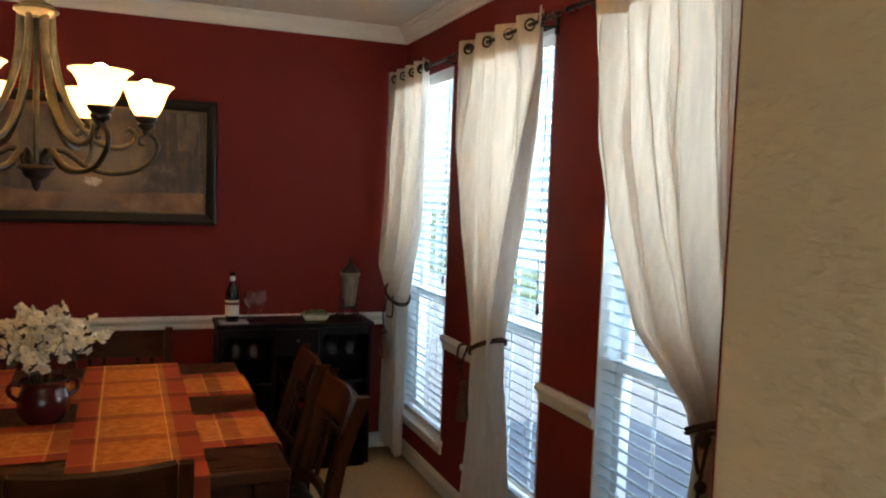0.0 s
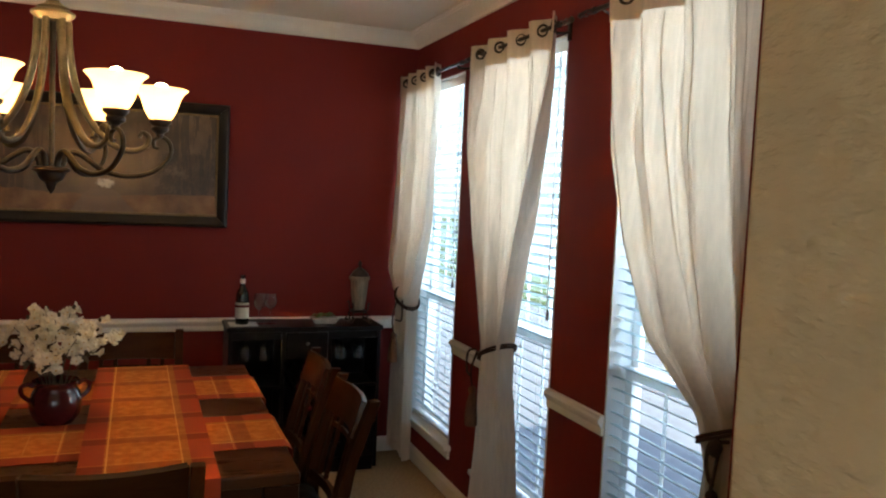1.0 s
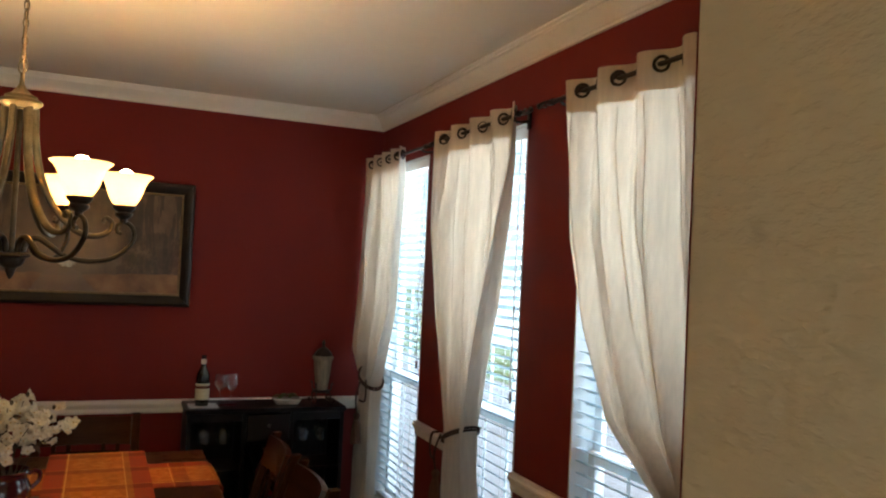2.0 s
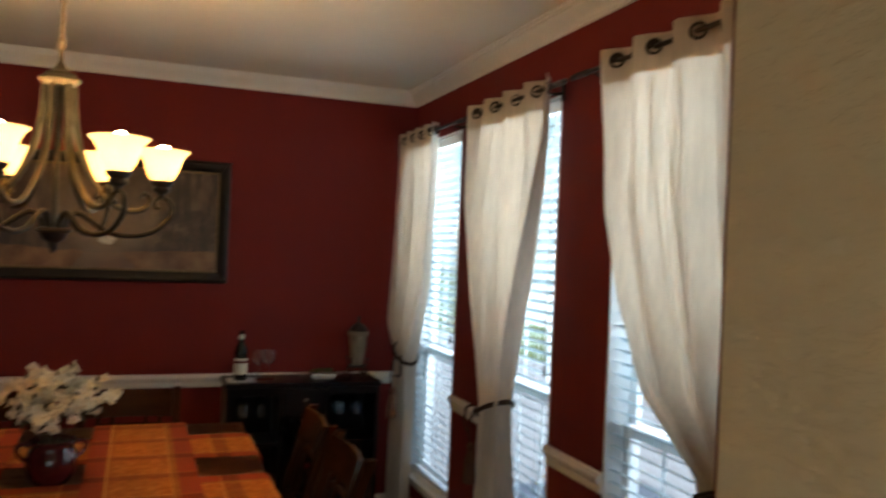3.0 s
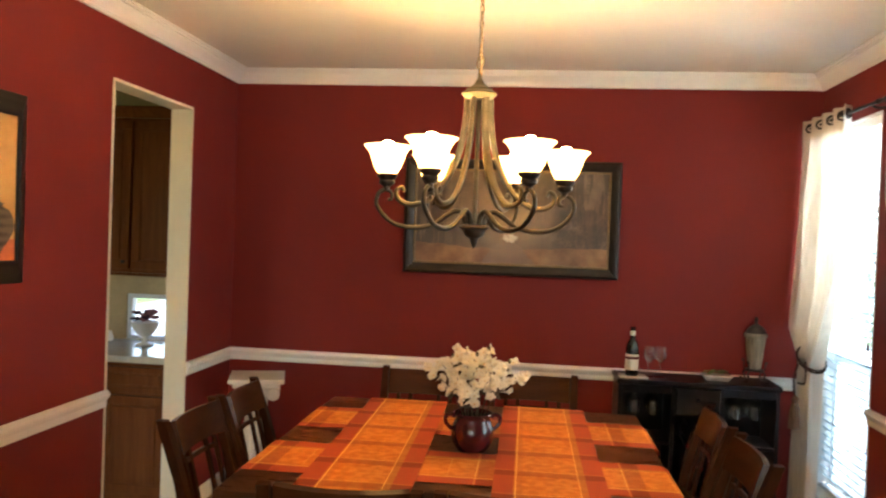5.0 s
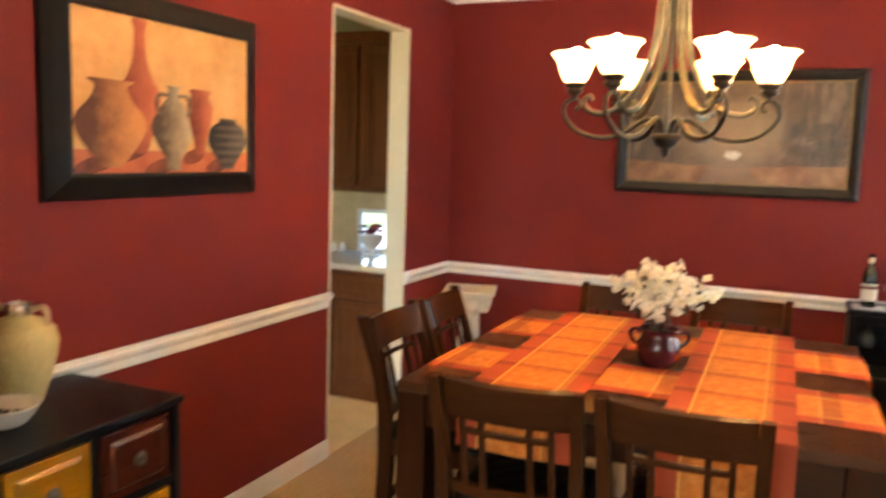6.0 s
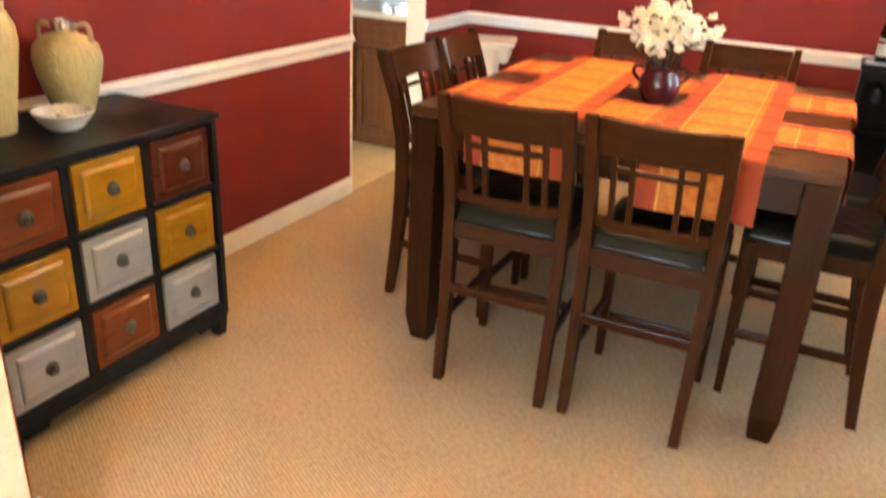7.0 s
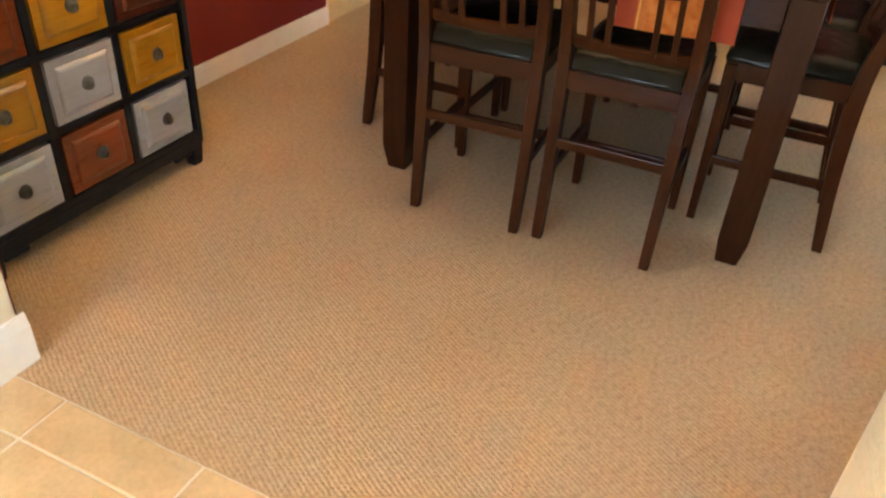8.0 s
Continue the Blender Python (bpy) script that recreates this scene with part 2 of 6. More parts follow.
def landscape_mat(name):
    """A misty avenue of trees, brown and gold. x across, z up, from the canvas centre."""
    m, n, l, b = nodes_of(name)
    tc, sep = n.new("ShaderNodeTexCoord"), n.new("ShaderNodeSeparateXYZ")
    l.new(tc.outputs["Object"], sep.inputs[0])
    x, z = sep.outputs["X"], sep.outputs["Z"]
    soft = noise_tex(n, l, mapped(n, l), 7, 6, 0.6)
    trunks = noise_tex(n, l, mapped(n, l, (17, 1, 1.4), (0, 6, 0)), 1.0, 6, 0.7)
    base = ramp(n, l, soft, [(0.3, (0.075, 0.043, 0.023)), (0.7, (0.19, 0.118, 0.064))])
    side = calc(n, l, "MULTIPLY", calc(n, l, "ABSOLUTE", calc(n, l, "ADD", x, 0.06)), 1.9)
    tree = calc(n, l, "MULTIPLY", calc(n, l, "GREATER_THAN", trunks, 0.5), calc(n, l, "MINIMUM", calc(n, l, "MAXIMUM", calc(n, l, "SUBTRACT", side, 0.22), 0.0), 0.75))
    c = mixc(n, l, tree, base, (0.035, 0.022, 0.014))
    # thicket of dark foliage on the far bank, with lighter dabs
    leaves = noise_tex(n, l, mapped(n, l, (1, 1, 0.8)), 15, 6, 0.75)
    bank = calc(n, l, "MULTIPLY", calc(n, l, "GREATER_THAN", calc(n, l, "ADD", x, calc(n, l, "MULTIPLY", leaves, 0.25)), 0.40), calc(n, l, "LESS_THAN", calc(n, l, "ADD", z, calc(n, l, "MULTIPLY", leaves, 0.3)), 0.20))
    c = mixc(n, l, calc(n, l, "MULTIPLY", bank, 0.6), c, ramp(n, l, leaves, [(0.38, (0.020, 0.013, 0.009)), (0.54, (0.085, 0.052, 0.030)), (0.66, (0.24, 0.16, 0.10))]))
    # russet verge, parted by a grey-brown path that narrows into the mist
    edge = calc(n, l, "ADD", z, calc(n, l, "SUBTRACT", calc(n, l, "MULTIPLY", calc(n, l, "SUBTRACT", soft, 0.5), 0.05), calc(n, l, "MULTIPLY", calc(n, l, "ABSOLUTE", x), 0.05)))
    ground = calc(n, l, "LESS_THAN", edge, -0.20)
    c = mixc(n, l, calc(n, l, "MULTIPLY", ground, 0.65), c, ramp(n, l, soft, [(0.35, (0.19, 0.075, 0.026)), (0.65, (0.40, 0.20, 0.075))]))
    width = calc(n, l, "ADD", calc(n, l, "MULTIPLY", calc(n, l, "SUBTRACT", -0.14, z), 0.9), calc(n, l, "MULTIPLY", calc(n, l, "SUBTRACT", soft, 0.5), 0.12))
    path = calc(n, l, "LESS_THAN", calc(n, l, "SUBTRACT", calc(n, l, "ABSOLUTE", calc(n, l, "ADD", x, 0.015)), 0.05), width)
    c = mixc(n, l, calc(n, l, "MULTIPLY", calc(n, l, "MULTIPLY", path, calc(n, l, "LESS_THAN", z, -0.16)), 0.7), c, (0.17, 0.108, 0.070))
    gx = calc(n, l, "DIVIDE", calc(n, l, "ADD", x, 0.02), 0.34)
    gz = calc(n, l, "DIVIDE", calc(n, l, "ADD", z, 0.02), 0.24)
    g = calc(n, l, "MAXIMUM", calc(n, l, "SUBTRACT", 1.0, calc(n, l, "ADD", calc(n, l, "MULTIPLY", gx, gx), calc(n, l, "MULTIPLY", gz, gz))), 0.0)
    c = mixc(n, l, calc(n, l, "MULTIPLY", g, 0.5), c, (0.41, 0.275, 0.155))
    px = calc(n, l, "DIVIDE", calc(n, l, "ADD", x, 0.0), 0.055)
    pz = calc(n, l, "DIVIDE", calc(n, l, "ADD", z, 0.125), 0.028)
    p = calc(n, l, "SUBTRACT", calc(n, l, "ADD", 1.0, calc(n, l, "MULTIPLY", calc(n, l, "SUBTRACT", noise_tex(n, l, mapped(n, l), 40), 0.5), 3.0)), calc(n, l, "ADD", calc(n, l, "MULTIPLY", px, px), calc(n, l, "MULTIPLY", pz, pz)))
    c = mixc(n, l, calc(n, l, "MINIMUM", calc(n, l, "MAXIMUM", p, 0.0), 0.8), c, (0.80, 0.74, 0.58))
    l.new(c, b.inputs["Base Color"])
    b.inputs["Roughness"].default_value = 0.42
    bumped(n, l, b, noise_tex(n, l, mapped(n, l), 220, 4), 0.2, 0.001)
    return m


def shaded_paint(name, left, right, scale=18, rough=0.5, span=None, bands=0.0):
    """Brushed artist's paint; with a span (centre, half width) it turns from one colour to the other across the painted shape."""
    m, n, l, b = nodes_of(name)
    f = noise_tex(n, l, mapped(n, l), scale, 6, 0.65)
    tc, sep = n.new("ShaderNodeTexCoord"), n.new("ShaderNodeSeparateXYZ")
    l.new(tc.outputs["Object"], sep.inputs[0])
    if span:
        g = calc(n, l, "DIVIDE", calc(n, l, "SUBTRACT", sep.outputs["X"], span[0] - span[1]), 2 * span[1])
        f = calc(n, l, "ADD", calc(n, l, "MULTIPLY", g, 0.75), calc(n, l, "MULTIPLY", calc(n, l, "SUBTRACT", f, 0.5), 0.7))
    if bands:
        f = calc(n, l, "ADD", f, calc(n, l, "MULTIPLY", calc(n, l, "SINE", calc(n, l, "MULTIPLY", sep.outputs["Z"], bands)), 0.16))
    l.new(ramp(n, l, f, [(0.15 if span else 0.32, left), (0.68, right)]), b.inputs["Base Color"])
    b.inputs["Roughness"].default_value = rough
    b.inputs["Specular IOR Level"].default_value = 0.25
    bumped(n, l, b, noise_tex(n, l, mapped(n, l), 260, 4), 0.2, 0.001)
    return m


RED = surface("red_wall_paint", (0.18, 0.0195, 0.0155), 0.7, spec=0.2, var=0.05, scale=1.2, bump=0.25, bscale=180, dist=0.0015)
CREAM = surface("cream_wall_paint", (0.75, 0.64, 0.45), 0.7, var=0.05, scale=1.5, bump=0.95, bscale=27, dist=0.007, stretch=(1, 1, 2.2))
CREAM_TRIM = surface("cream_jamb_paint", (0.74, 0.66, 0.49), 0.5, var=0.04, scale=3)
TRIM = surface("white_trim_paint", (0.80, 0.77, 0.71), 0.35, var=0.04, scale=4, bump=0.08, bscale=60)
CEILING = surface("ceiling_paint", (0.76, 0.70, 0.60), 0.85, var=0.03, scale=1.5, bump=0.5, bscale=70, dist=0.002)
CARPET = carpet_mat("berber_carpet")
TILE = surface("beige_floor_tile", (0.60, 0.42, 0.22), 0.3, var=0.16, scale=7, bump=0.15, bscale=40, per_object=0.12)
GROUT = surface("pale_grout", (0.74, 0.66, 0.52), 0.85, var=0.1, scale=20, bump=0.3)
KTILE = surface("kitchen_floor_tile", (0.66, 0.48, 0.24), 0.35, var=0.1, scale=7, per_object=0.08)
WOOD = wood("walnut_stain", (0.028, 0.0080, 0.0026), (0.058, 0.0180, 0.0056), 0.4, coat=0.25, spec=0.04)
WOOD_X = wood("walnut_stain_across", (0.028, 0.0080, 0.0026), (0.058, 0.0180, 0.0056), 0.4, axis=0, coat=0.25, spec=0.04)
TABLE_WOOD = wood("dark_walnut_stain", (0.022, 0.0065, 0.0022), (0.040, 0.0125, 0.0040), 0.4, coat=0.2, spec=0.04)
TABLE_WOOD_X = wood("dark_walnut_stain_across", (0.022, 0.0065, 0.0022), (0.040, 0.0125, 0.0040), 0.4, axis=0, coat=0.2, spec=0.04)
TABLETOP = wood("table_stain", (0.058, 0.020, 0.0065), (0.066, 0.023, 0.0075), 0.3, axis=0, coat=0.12)
VINYL = surface("black_vinyl", (0.0085, 0.0072, 0.0036), 0.5, var=0.2, scale=8, bump=0.25, bscale=220, spec=0.04, coat=0.3)
BLACK = surface("black_lacquer", (0.010, 0.009, 0.010), 0.36, var=0.25, scale=5, spec=0.2)
ESPRESSO = surface("espresso_stain", (0.008, 0.005, 0.005), 0.34, spec=0.14, var=0.25, scale=5, stretch=(1, 1, 0.2), coat=0.1)
D_RUST = wood("rust_drawer", (0.115, 0.022, 0.004), (0.165, 0.038, 0.007), 0.3, axis=1, coat=0.8, spec=0.2)
D_GOLD = wood("mustard_drawer", (0.25, 0.105, 0.002), (0.34, 0.155, 0.004), 0.3, axis=1, coat=0.8, spec=0.2)
D_GREY = wood("silver_drawer", (0.24, 0.228, 0.225), (0.31, 0.297, 0.294), 0.3, axis=1, coat=0.8, spec=0.2)
D_DARK = wood("mahogany_drawer", (0.045, 0.007, 0.003), (0.070, 0.012, 0.005), 0.3, axis=1, coat=0.8, spec=0.2)
PEWTER = surface("aged_pewter", (0.13, 0.12, 0.10), 0.5, 0.8, var=0.3, scale=40)
ARM_BRONZE = surface("dark_gold_bronze", (0.062, 0.047, 0.03), 0.36, 0.75, var=0.4, scale=22, bump=0.1, bscale=90)
BRONZE = surface("antique_bronze", (0.118, 0.096, 0.064), 0.4, 0.75, var=0.35, scale=22, bump=0.1, bscale=90)
DARK_BRONZE = surface("dark_bronze", (0.055, 0.042, 0.035), 0.4, 0.8, var=0.3, scale=30)
SHADE = lit_glass("lit_amber_glass", (1.0, 0.70, 0.32), 0.85, 0.36)
BULB = lit_glass("lit_bulb", (1.0, 0.68, 0.33), 47.0)
CURTAIN = fabric("cream_curtain_cloth", (0.83, 0.74, 0.645), through=0.58)
HEADER_CLOTH = fabric("curtain_header_cloth", (0.83, 0.745, 0.65), through=0.5)
BLIND = fabric("white_blind_slat", (0.52, 0.63, 0.68), through=0.06, var=0.02)
VINYL_WHITE = surface("white_window_vinyl", (0.78, 0.79, 0.80), 0.35, var=0.03)
PANE = glass_mat("window_glass")
CLEAR = glass_mat("drinking_glass", (0.97, 0.98, 0.975), 0.0, 1.7)
CORD = surface("brown_cord", (0.055, 0.028, 0.02), 0.8, var=0.3, scale=120, bump=0.5, bscale=500)
TASSEL = fabric("brown_tassel_thread", (0.15, 0.075, 0.045), through=0.1, var=0.25)
CLOTH = plaid("plaid_runner_cloth")
POT = surface("maroon_glaze", (0.068, 0.009, 0.011), 0.2, var=0.35, scale=9, coat=0.4)
PETAL = fabric("white_petal", (0.88, 0.81, 0.64), 300, 0.3, 0.12)
PETAL_MID = surface("petal_throat", (0.62, 0.40, 0.10), 0.7, var=0.2, scale=60)
STEM = surface("brown_stem", (0.07, 0.05, 0.025), 0.7, var=0.3, scale=40)
LEAF = surface("green_leaf", (0.09, 0.13, 0.03), 0.5, var=0.3, scale=30)
CERAMIC = surface("sand_ceramic", (0.49, 0.40, 0.18), 0.5, var=0.22, scale=9, bump=0.9, bscale=44, dist=0.006, stretch=(1.4, 1.4, 0.45))
HANDLE_CLAY = surface("pale_clay", (0.44, 0.30, 0.17), 0.6, var=0.15, scale=20, bump=0.3)
SILVER = surface("silver_band", (0.82, 0.80, 0.78), 0.2, 0.9, var=0.12, scale=30)
BOWL_WHITE = surface("white_openwork_bowl", (0.66, 0.62, 0.57), 0.6, var=0.12, scale=20, bump=0.4, bscale=80)
PLASTER = surface("white_plaster", (0.62, 0.56, 0.46), 0.6, var=0.08, scale=10, bump=0.2)
FRAME_BROWN = surface("brown_picture_frame", (0.016, 0.011, 0.008), 0.36, var=0.35, scale=14, spec=0.35)
FRAME_DARK = surface("dark_picture_frame", (0.009, 0.006, 0.005), 0.42, var=0.3, scale=12, spec=0.22)
FRAME_GOLD = surface("gilt_fillet", (0.20, 0.13, 0.06), 0.4, 0.6, var=0.3, scale=40)
CABINET = wood("oak_cabinet", (0.10, 0.027, 0.005), (0.185, 0.060, 0.012), 0.55)
STONE = surface("pale_countertop", (0.52, 0.48, 0.42), 0.15, var=0.14, scale=30)
SPLASH = surface("backsplash_tile", (0.56, 0.43, 0.23), 0.35, var=0.12, scale=10)
BOTTLE = surface("dark_bottle_glass", (0.006, 0.008, 0.006), 0.06, var=0.2, coat=0.5)
PAPER = surface("label_paper", (0.62, 0.57, 0.46), 0.7, var=0.08, scale=60)
LABEL_RED = surface("label_print", (0.10, 0.015, 0.012), 0.7)
NAPKIN = fabric("white_napkin", (0.66, 0.66, 0.66), through=0.1)
FROST = fabric("frosted_lantern_glass", (0.36, 0.31, 0.23), 400, 0.3, 0.25)
AMBER = surface("lantern_candle_sand", (0.36, 0.27, 0.16), 0.6, var=0.3, scale=50)
PAVING = surface("grey_concrete", (0.19, 0.21, 0.225), 0.85, var=0.12, scale=3, bump=0.4)
GRASS = surface("lawn", (0.07, 0.11, 0.03), 0.9, var=0.35, scale=4, bump=0.8, bscale=60, dist=0.02)
SIDING = surface("pale_siding", (0.58, 0.68, 0.74), 0.7, var=0.06)
ROOFING = surface("grey_shingle", (0.13, 0.12, 0.11), 0.9, var=0.2, scale=20)
HEDGE = surface("hedge_leaf", (0.055, 0.10, 0.03), 0.6, var=0.4, scale=6)
BARK = surface("bark", (0.12, 0.09, 0.06), 0.9, var=0.3, scale=10, bump=0.7)


# ---- mesh helpers ----
def link(name, bm, material, smooth=False):
    me = bpy.data.meshes.new(name)
    bmesh.ops.recalc_face_normals(bm, faces=bm.faces)
    bm.to_mesh(me)
    bm.free()
    me.materials.append(material)
    if smooth:
        me.polygons.foreach_set("use_smooth", [True] * len(me.polygons))
        me.set_sharp_from_angle(angle=radians(40))
    return new(name, me)


def part(name, bm, material, parent, label="", smooth=False):
    ob = link(name, bm, material, smooth)
    ob.parent = parent
    if label:
        ob["label"] = label
    return ob


def again(ob, parent, m):
    """The same mesh once more, as an object of its own."""
    o = new(ob.name.split(".")[0], ob.data)
    o.parent = parent
    o.matrix_basis = m
    return o


def thing(name, x, y, z, rz, label, category, group="", kind=""):
    e = new(name)
    e.matrix_basis = pose(x, y, z, 0, 0, rz)
    e.empty_display_size = 0.1
    return tagged(e, label, category, group, kind)


def box(x0, x1, y0, y1, z0, z1, bevel=0.0, bm=None, seg=2):
    own = bmesh.new()
    bmesh.ops.create_cube(own, size=1, matrix=Matrix.LocRotScale(((x0 + x1) / 2, (y0 + y1) / 2, (z0 + z1) / 2), None, (x1 - x0, y1 - y0, z1 - z0)))
    if bevel:
        bmesh.ops.bevel(own, geom=own.edges[:], offset=bevel, segments=seg, affect="EDGES", profile=0.5)
    return joined(bm, own)


def joined(bm, own, m=None):
    if m is not None:
        own.transform(m)
    if bm is None:
        return own
    me = bpy.data.meshes.new("tmp")
    own.to_mesh(me)
    own.free()
    bm.from_mesh(me)
    bpy.data.meshes.remove(me)
    return bm


def lathe(profile, seg=24, bm=None, cap=True):
    """A turned shape round z from (radius, height) pairs."""
    own = bmesh.new()
    rings = []
    for r, z in profile:
        rings.append([own.verts.new((max(r, 1e-4) * math.cos(2 * math.pi * i / seg), max(r, 1e-4) * math.sin(2 * math.pi * i / seg), z)) for i in range(seg)])
    for a, c in zip(rings, rings[1:]):
        for i in range(seg):
            own.faces.new((a[i], a[(i + 1) % seg], c[(i + 1) % seg], c[i]))
    if cap:
        own.faces.new(rings[0][::-1])
        own.faces.new(rings[-1])
    return joined(bm, own)


def smooth_line(pts, steps=6):
    """Catmull-Rom through the points."""
    p = [Vector(q) for q in pts]
    p = [2 * p[0] - p[1]] + p + [2 * p[-1] - p[-2]]
    out = []
    for i in range(1, len(p) - 2):
        for k in range(steps):
            t = k / steps
            out.append(0.5 * (2 * p[i] + (p[i + 1] - p[i - 1]) * t + (2 * p[i - 1] - 5 * p[i] + 4 * p[i + 1] - p[i + 2]) * t * t + (3 * p[i] - p[i - 1] - 3 * p[i + 1] + p[i + 2]) * t ** 3))
    return out + [p[-2]]


def tube(pts, radius, seg=8, bm=None, flat=1.0, steps=6, end=None):
    """A round or flattened rod along a smooth line; end: radius at its far end."""
    line = smooth_line(pts, steps) if steps > 1 else [Vector(q) for q in pts]
    own = bmesh.new()
    rings, side = [], None
    for i, q in enumerate(line):
        d = (line[min(i + 1, len(line) - 1)] - line[max(i - 1, 0)]).normalized()
        if side is None:
            side = d.orthogonal().normalized()
        side = (side - d * side.dot(d)).normalized()
        up = d.cross(side)
        r = radius if end is None else radius + (end - radius) * i / (len(line) - 1)
        rings.append([own.verts.new(q + side * (math.cos(2 * math.pi * k / seg) * r) + up * (math.sin(2 * math.pi * k / seg) * r * flat)) for k in range(seg)])
    for a, c in zip(rings, rings[1:]):
        for k in range(seg):
            own.faces.new((a[k], a[(k + 1) % seg], c[(k + 1) % seg], c[k]))
    own.faces.new(rings[0][::-1])
    own.faces.new(rings[-1])
    return joined(bm, own)


def sheet(nu, nv, f, thick=0.0, bm=None):
    """A gridded surface f(u, v), u and v from 0 to 1, given a thickness."""
    own = bmesh.new()
    g = [[own.verts.new(f(i / nu, j / nv)) for j in range(nv + 1)] for i in range(nu + 1)]
    for i in range(nu):
        for j in range(nv):
            own.faces.new((g[i][j], g[i + 1][j], g[i + 1][j + 1], g[i][j + 1]))
    if thick:
        bmesh.ops.recalc_face_normals(own, faces=own.faces)
        bmesh.ops.solidify(own, geom=own.faces[:], thickness=thick)
    return joined(bm, own)


def strip(profile, a, c, across, bm=None):
    """A moulding: the profile (out, up) run from a to c; across is the way out from the wall."""
    a, c, w = Vector(a), Vector(c), Vector(across)
    own = bmesh.new()
    ends = [[own.verts.new(p + w * o + Vector((0, 0, u))) for o, u in profile] for p in (a, c)]
    k = len(profile)
    for i in range(k):
        own.faces.new((ends[0][i], ends[0][(i + 1) % k], ends[1][(i + 1) % k], ends[1][i]))
    own.faces.new(ends[0][::-1])
    own.faces.new(ends[1])
    return joined(bm, own)


def structure(name, bm, material, label, smooth=False):
    return tagged(link(name, bm, material, smooth), label, name.split("_")[0], kind="structure")

# ---- dining room shell ----
T = 0.15
structure("wall_north", box(-0.12, EAST + T, 0.0, T, -0.02, CEIL + 0.1), RED, "dark red painted dining room wall with white mouldings")

bm = bmesh.new()
edges = [SOUTH - 0.12] + [v for w in reversed(WINDOWS) for v in w] + [0.0]
for a, c in zip(edges[0::2], edges[1::2]):
    box(EAST, EAST + T, a, c, -0.02, CEIL + 0.1, bm=bm)
for a, c in WINDOWS:
    box(EAST, EAST + T, a, c, -0.02, SILL - 0.03, bm=bm)
    box(EAST, EAST + T, a, c, HEAD, CEIL + 0.1, bm=bm)
structure("wall_east", bm, RED, "dark red painted wall with three tall windows")

bm = box(-0.12, 0.0, SOUTH - 0.12, DOOR_S, -0.02, CEIL + 0.1)
box(-0.12, 0.0, DOOR_N, 0.0, -0.02, CEIL + 0.1, bm=bm)
box(-0.12, 0.0, DOOR_S, DOOR_N, DOOR_H, CEIL + 0.1, bm=bm)
structure("wall_west", bm, RED, "dark red painted wall with a cased opening to the kitchen")

bm = box(0.0, HALL_W - 0.12, SOUTH - 0.12, SOUTH, -0.02, CEIL + 0.1)
box(HALL_E + 0.12, EAST, SOUTH - 0.12, SOUTH, -0.02, CEIL + 0.1, bm=bm)
box(HALL_W - 0.12, HALL_W - 0.004, SOUTH - 0.004, SOUTH, -0.02, CEIL + 0.1, bm=bm)
box(HALL_E + 0.004, HALL_E + 0.12, SOUTH - 0.004, SOUTH, -0.02, CEIL + 0.1, bm=bm)
box(HALL_W - 0.004, HALL_E + 0.004, SOUTH - 0.004, SOUTH, 2.42, CEIL + 0.1, bm=bm)
structure("wall_south", bm, RED, "dark red wall either side of the wide hall opening")

bm = box(HALL_W - 0.12, HALL_W, HALL_S, SOUTH - 0.004, -0.02, CEIL + 0.1, 0.006)
structure("hall_wall_west", bm, CREAM, "cream textured hall wall")
bm = box(HALL_E, HALL_E + 0.12, HALL_S, SOUTH - 0.004, -0.02, CEIL + 0.1, 0.006)
structure("hall_wall_east", bm, CREAM, "cream textured hall wall")
structure("hall_header", box(HALL_W, HALL_E, SOUTH - 0.12, SOUTH - 0.004, 2.42, CEIL + 0.1), CREAM, "cream header over the hall opening")
bm = box(HALL_W - 0.12, 1.25, HALL_S - 0.12, HALL_S, -0.02, CEIL + 0.1)
box(2.25, HALL_E + 0.12, HALL_S - 0.12, HALL_S, -0.02, CEIL + 0.1, bm=bm)
box(1.25, 2.25, HALL_S - 0.12, HALL_S, 2.2, CEIL + 0.1, bm=bm)
structure("hall_wall_south", bm, CREAM, "cream hall end wall, added out of view, with a door opening")

structure("ceiling", box(-3.2, EAST + T, HALL_S - 0.12, 0.35, CEIL, CEIL + 0.1), CEILING, "off-white lightly textured ceiling")

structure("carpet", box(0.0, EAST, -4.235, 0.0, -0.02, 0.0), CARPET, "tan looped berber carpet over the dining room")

# mouldings
CROWN = [(0, -0.088), (0.016, -0.088), (0.016, -0.077), (0.024, -0.077), (0.026, -0.068), (0.034, -0.056), (0.05, -0.038), (0.06, -0.027), (0.06, -0.019), (0.075, -0.019), (0.075, -0.009), (0.09, -0.009), (0.09, 0), (0, 0)]
RAIL = [(0, 0), (0.010, 0), (0.013, 0.012), (0.012, 0.03), (0.020, 0.042), (0.028, 0.05), (0.030, 0.062), (0.022, 0.07), (0.020, 0.078), (0, 0.078)]
BASE = [(0, 0), (0.014, 0), (0.014, 0.072), (0.009, 0.085), (0.006, 0.095), (0, 0.097)]
SIDES = [("north", (0, 0), (EAST, 0), (0, -1)), ("east", (EAST, 0), (EAST, SOUTH), (-1, 0)), ("west", (0, SOUTH), (0, 0), (1, 0)), ("south_a", (HALL_W - 0.004, SOUTH), (0, SOUTH), (0, 1)), ("south_b", (EAST, SOUTH), (HALL_E + 0.004, SOUTH), (0, 1))]
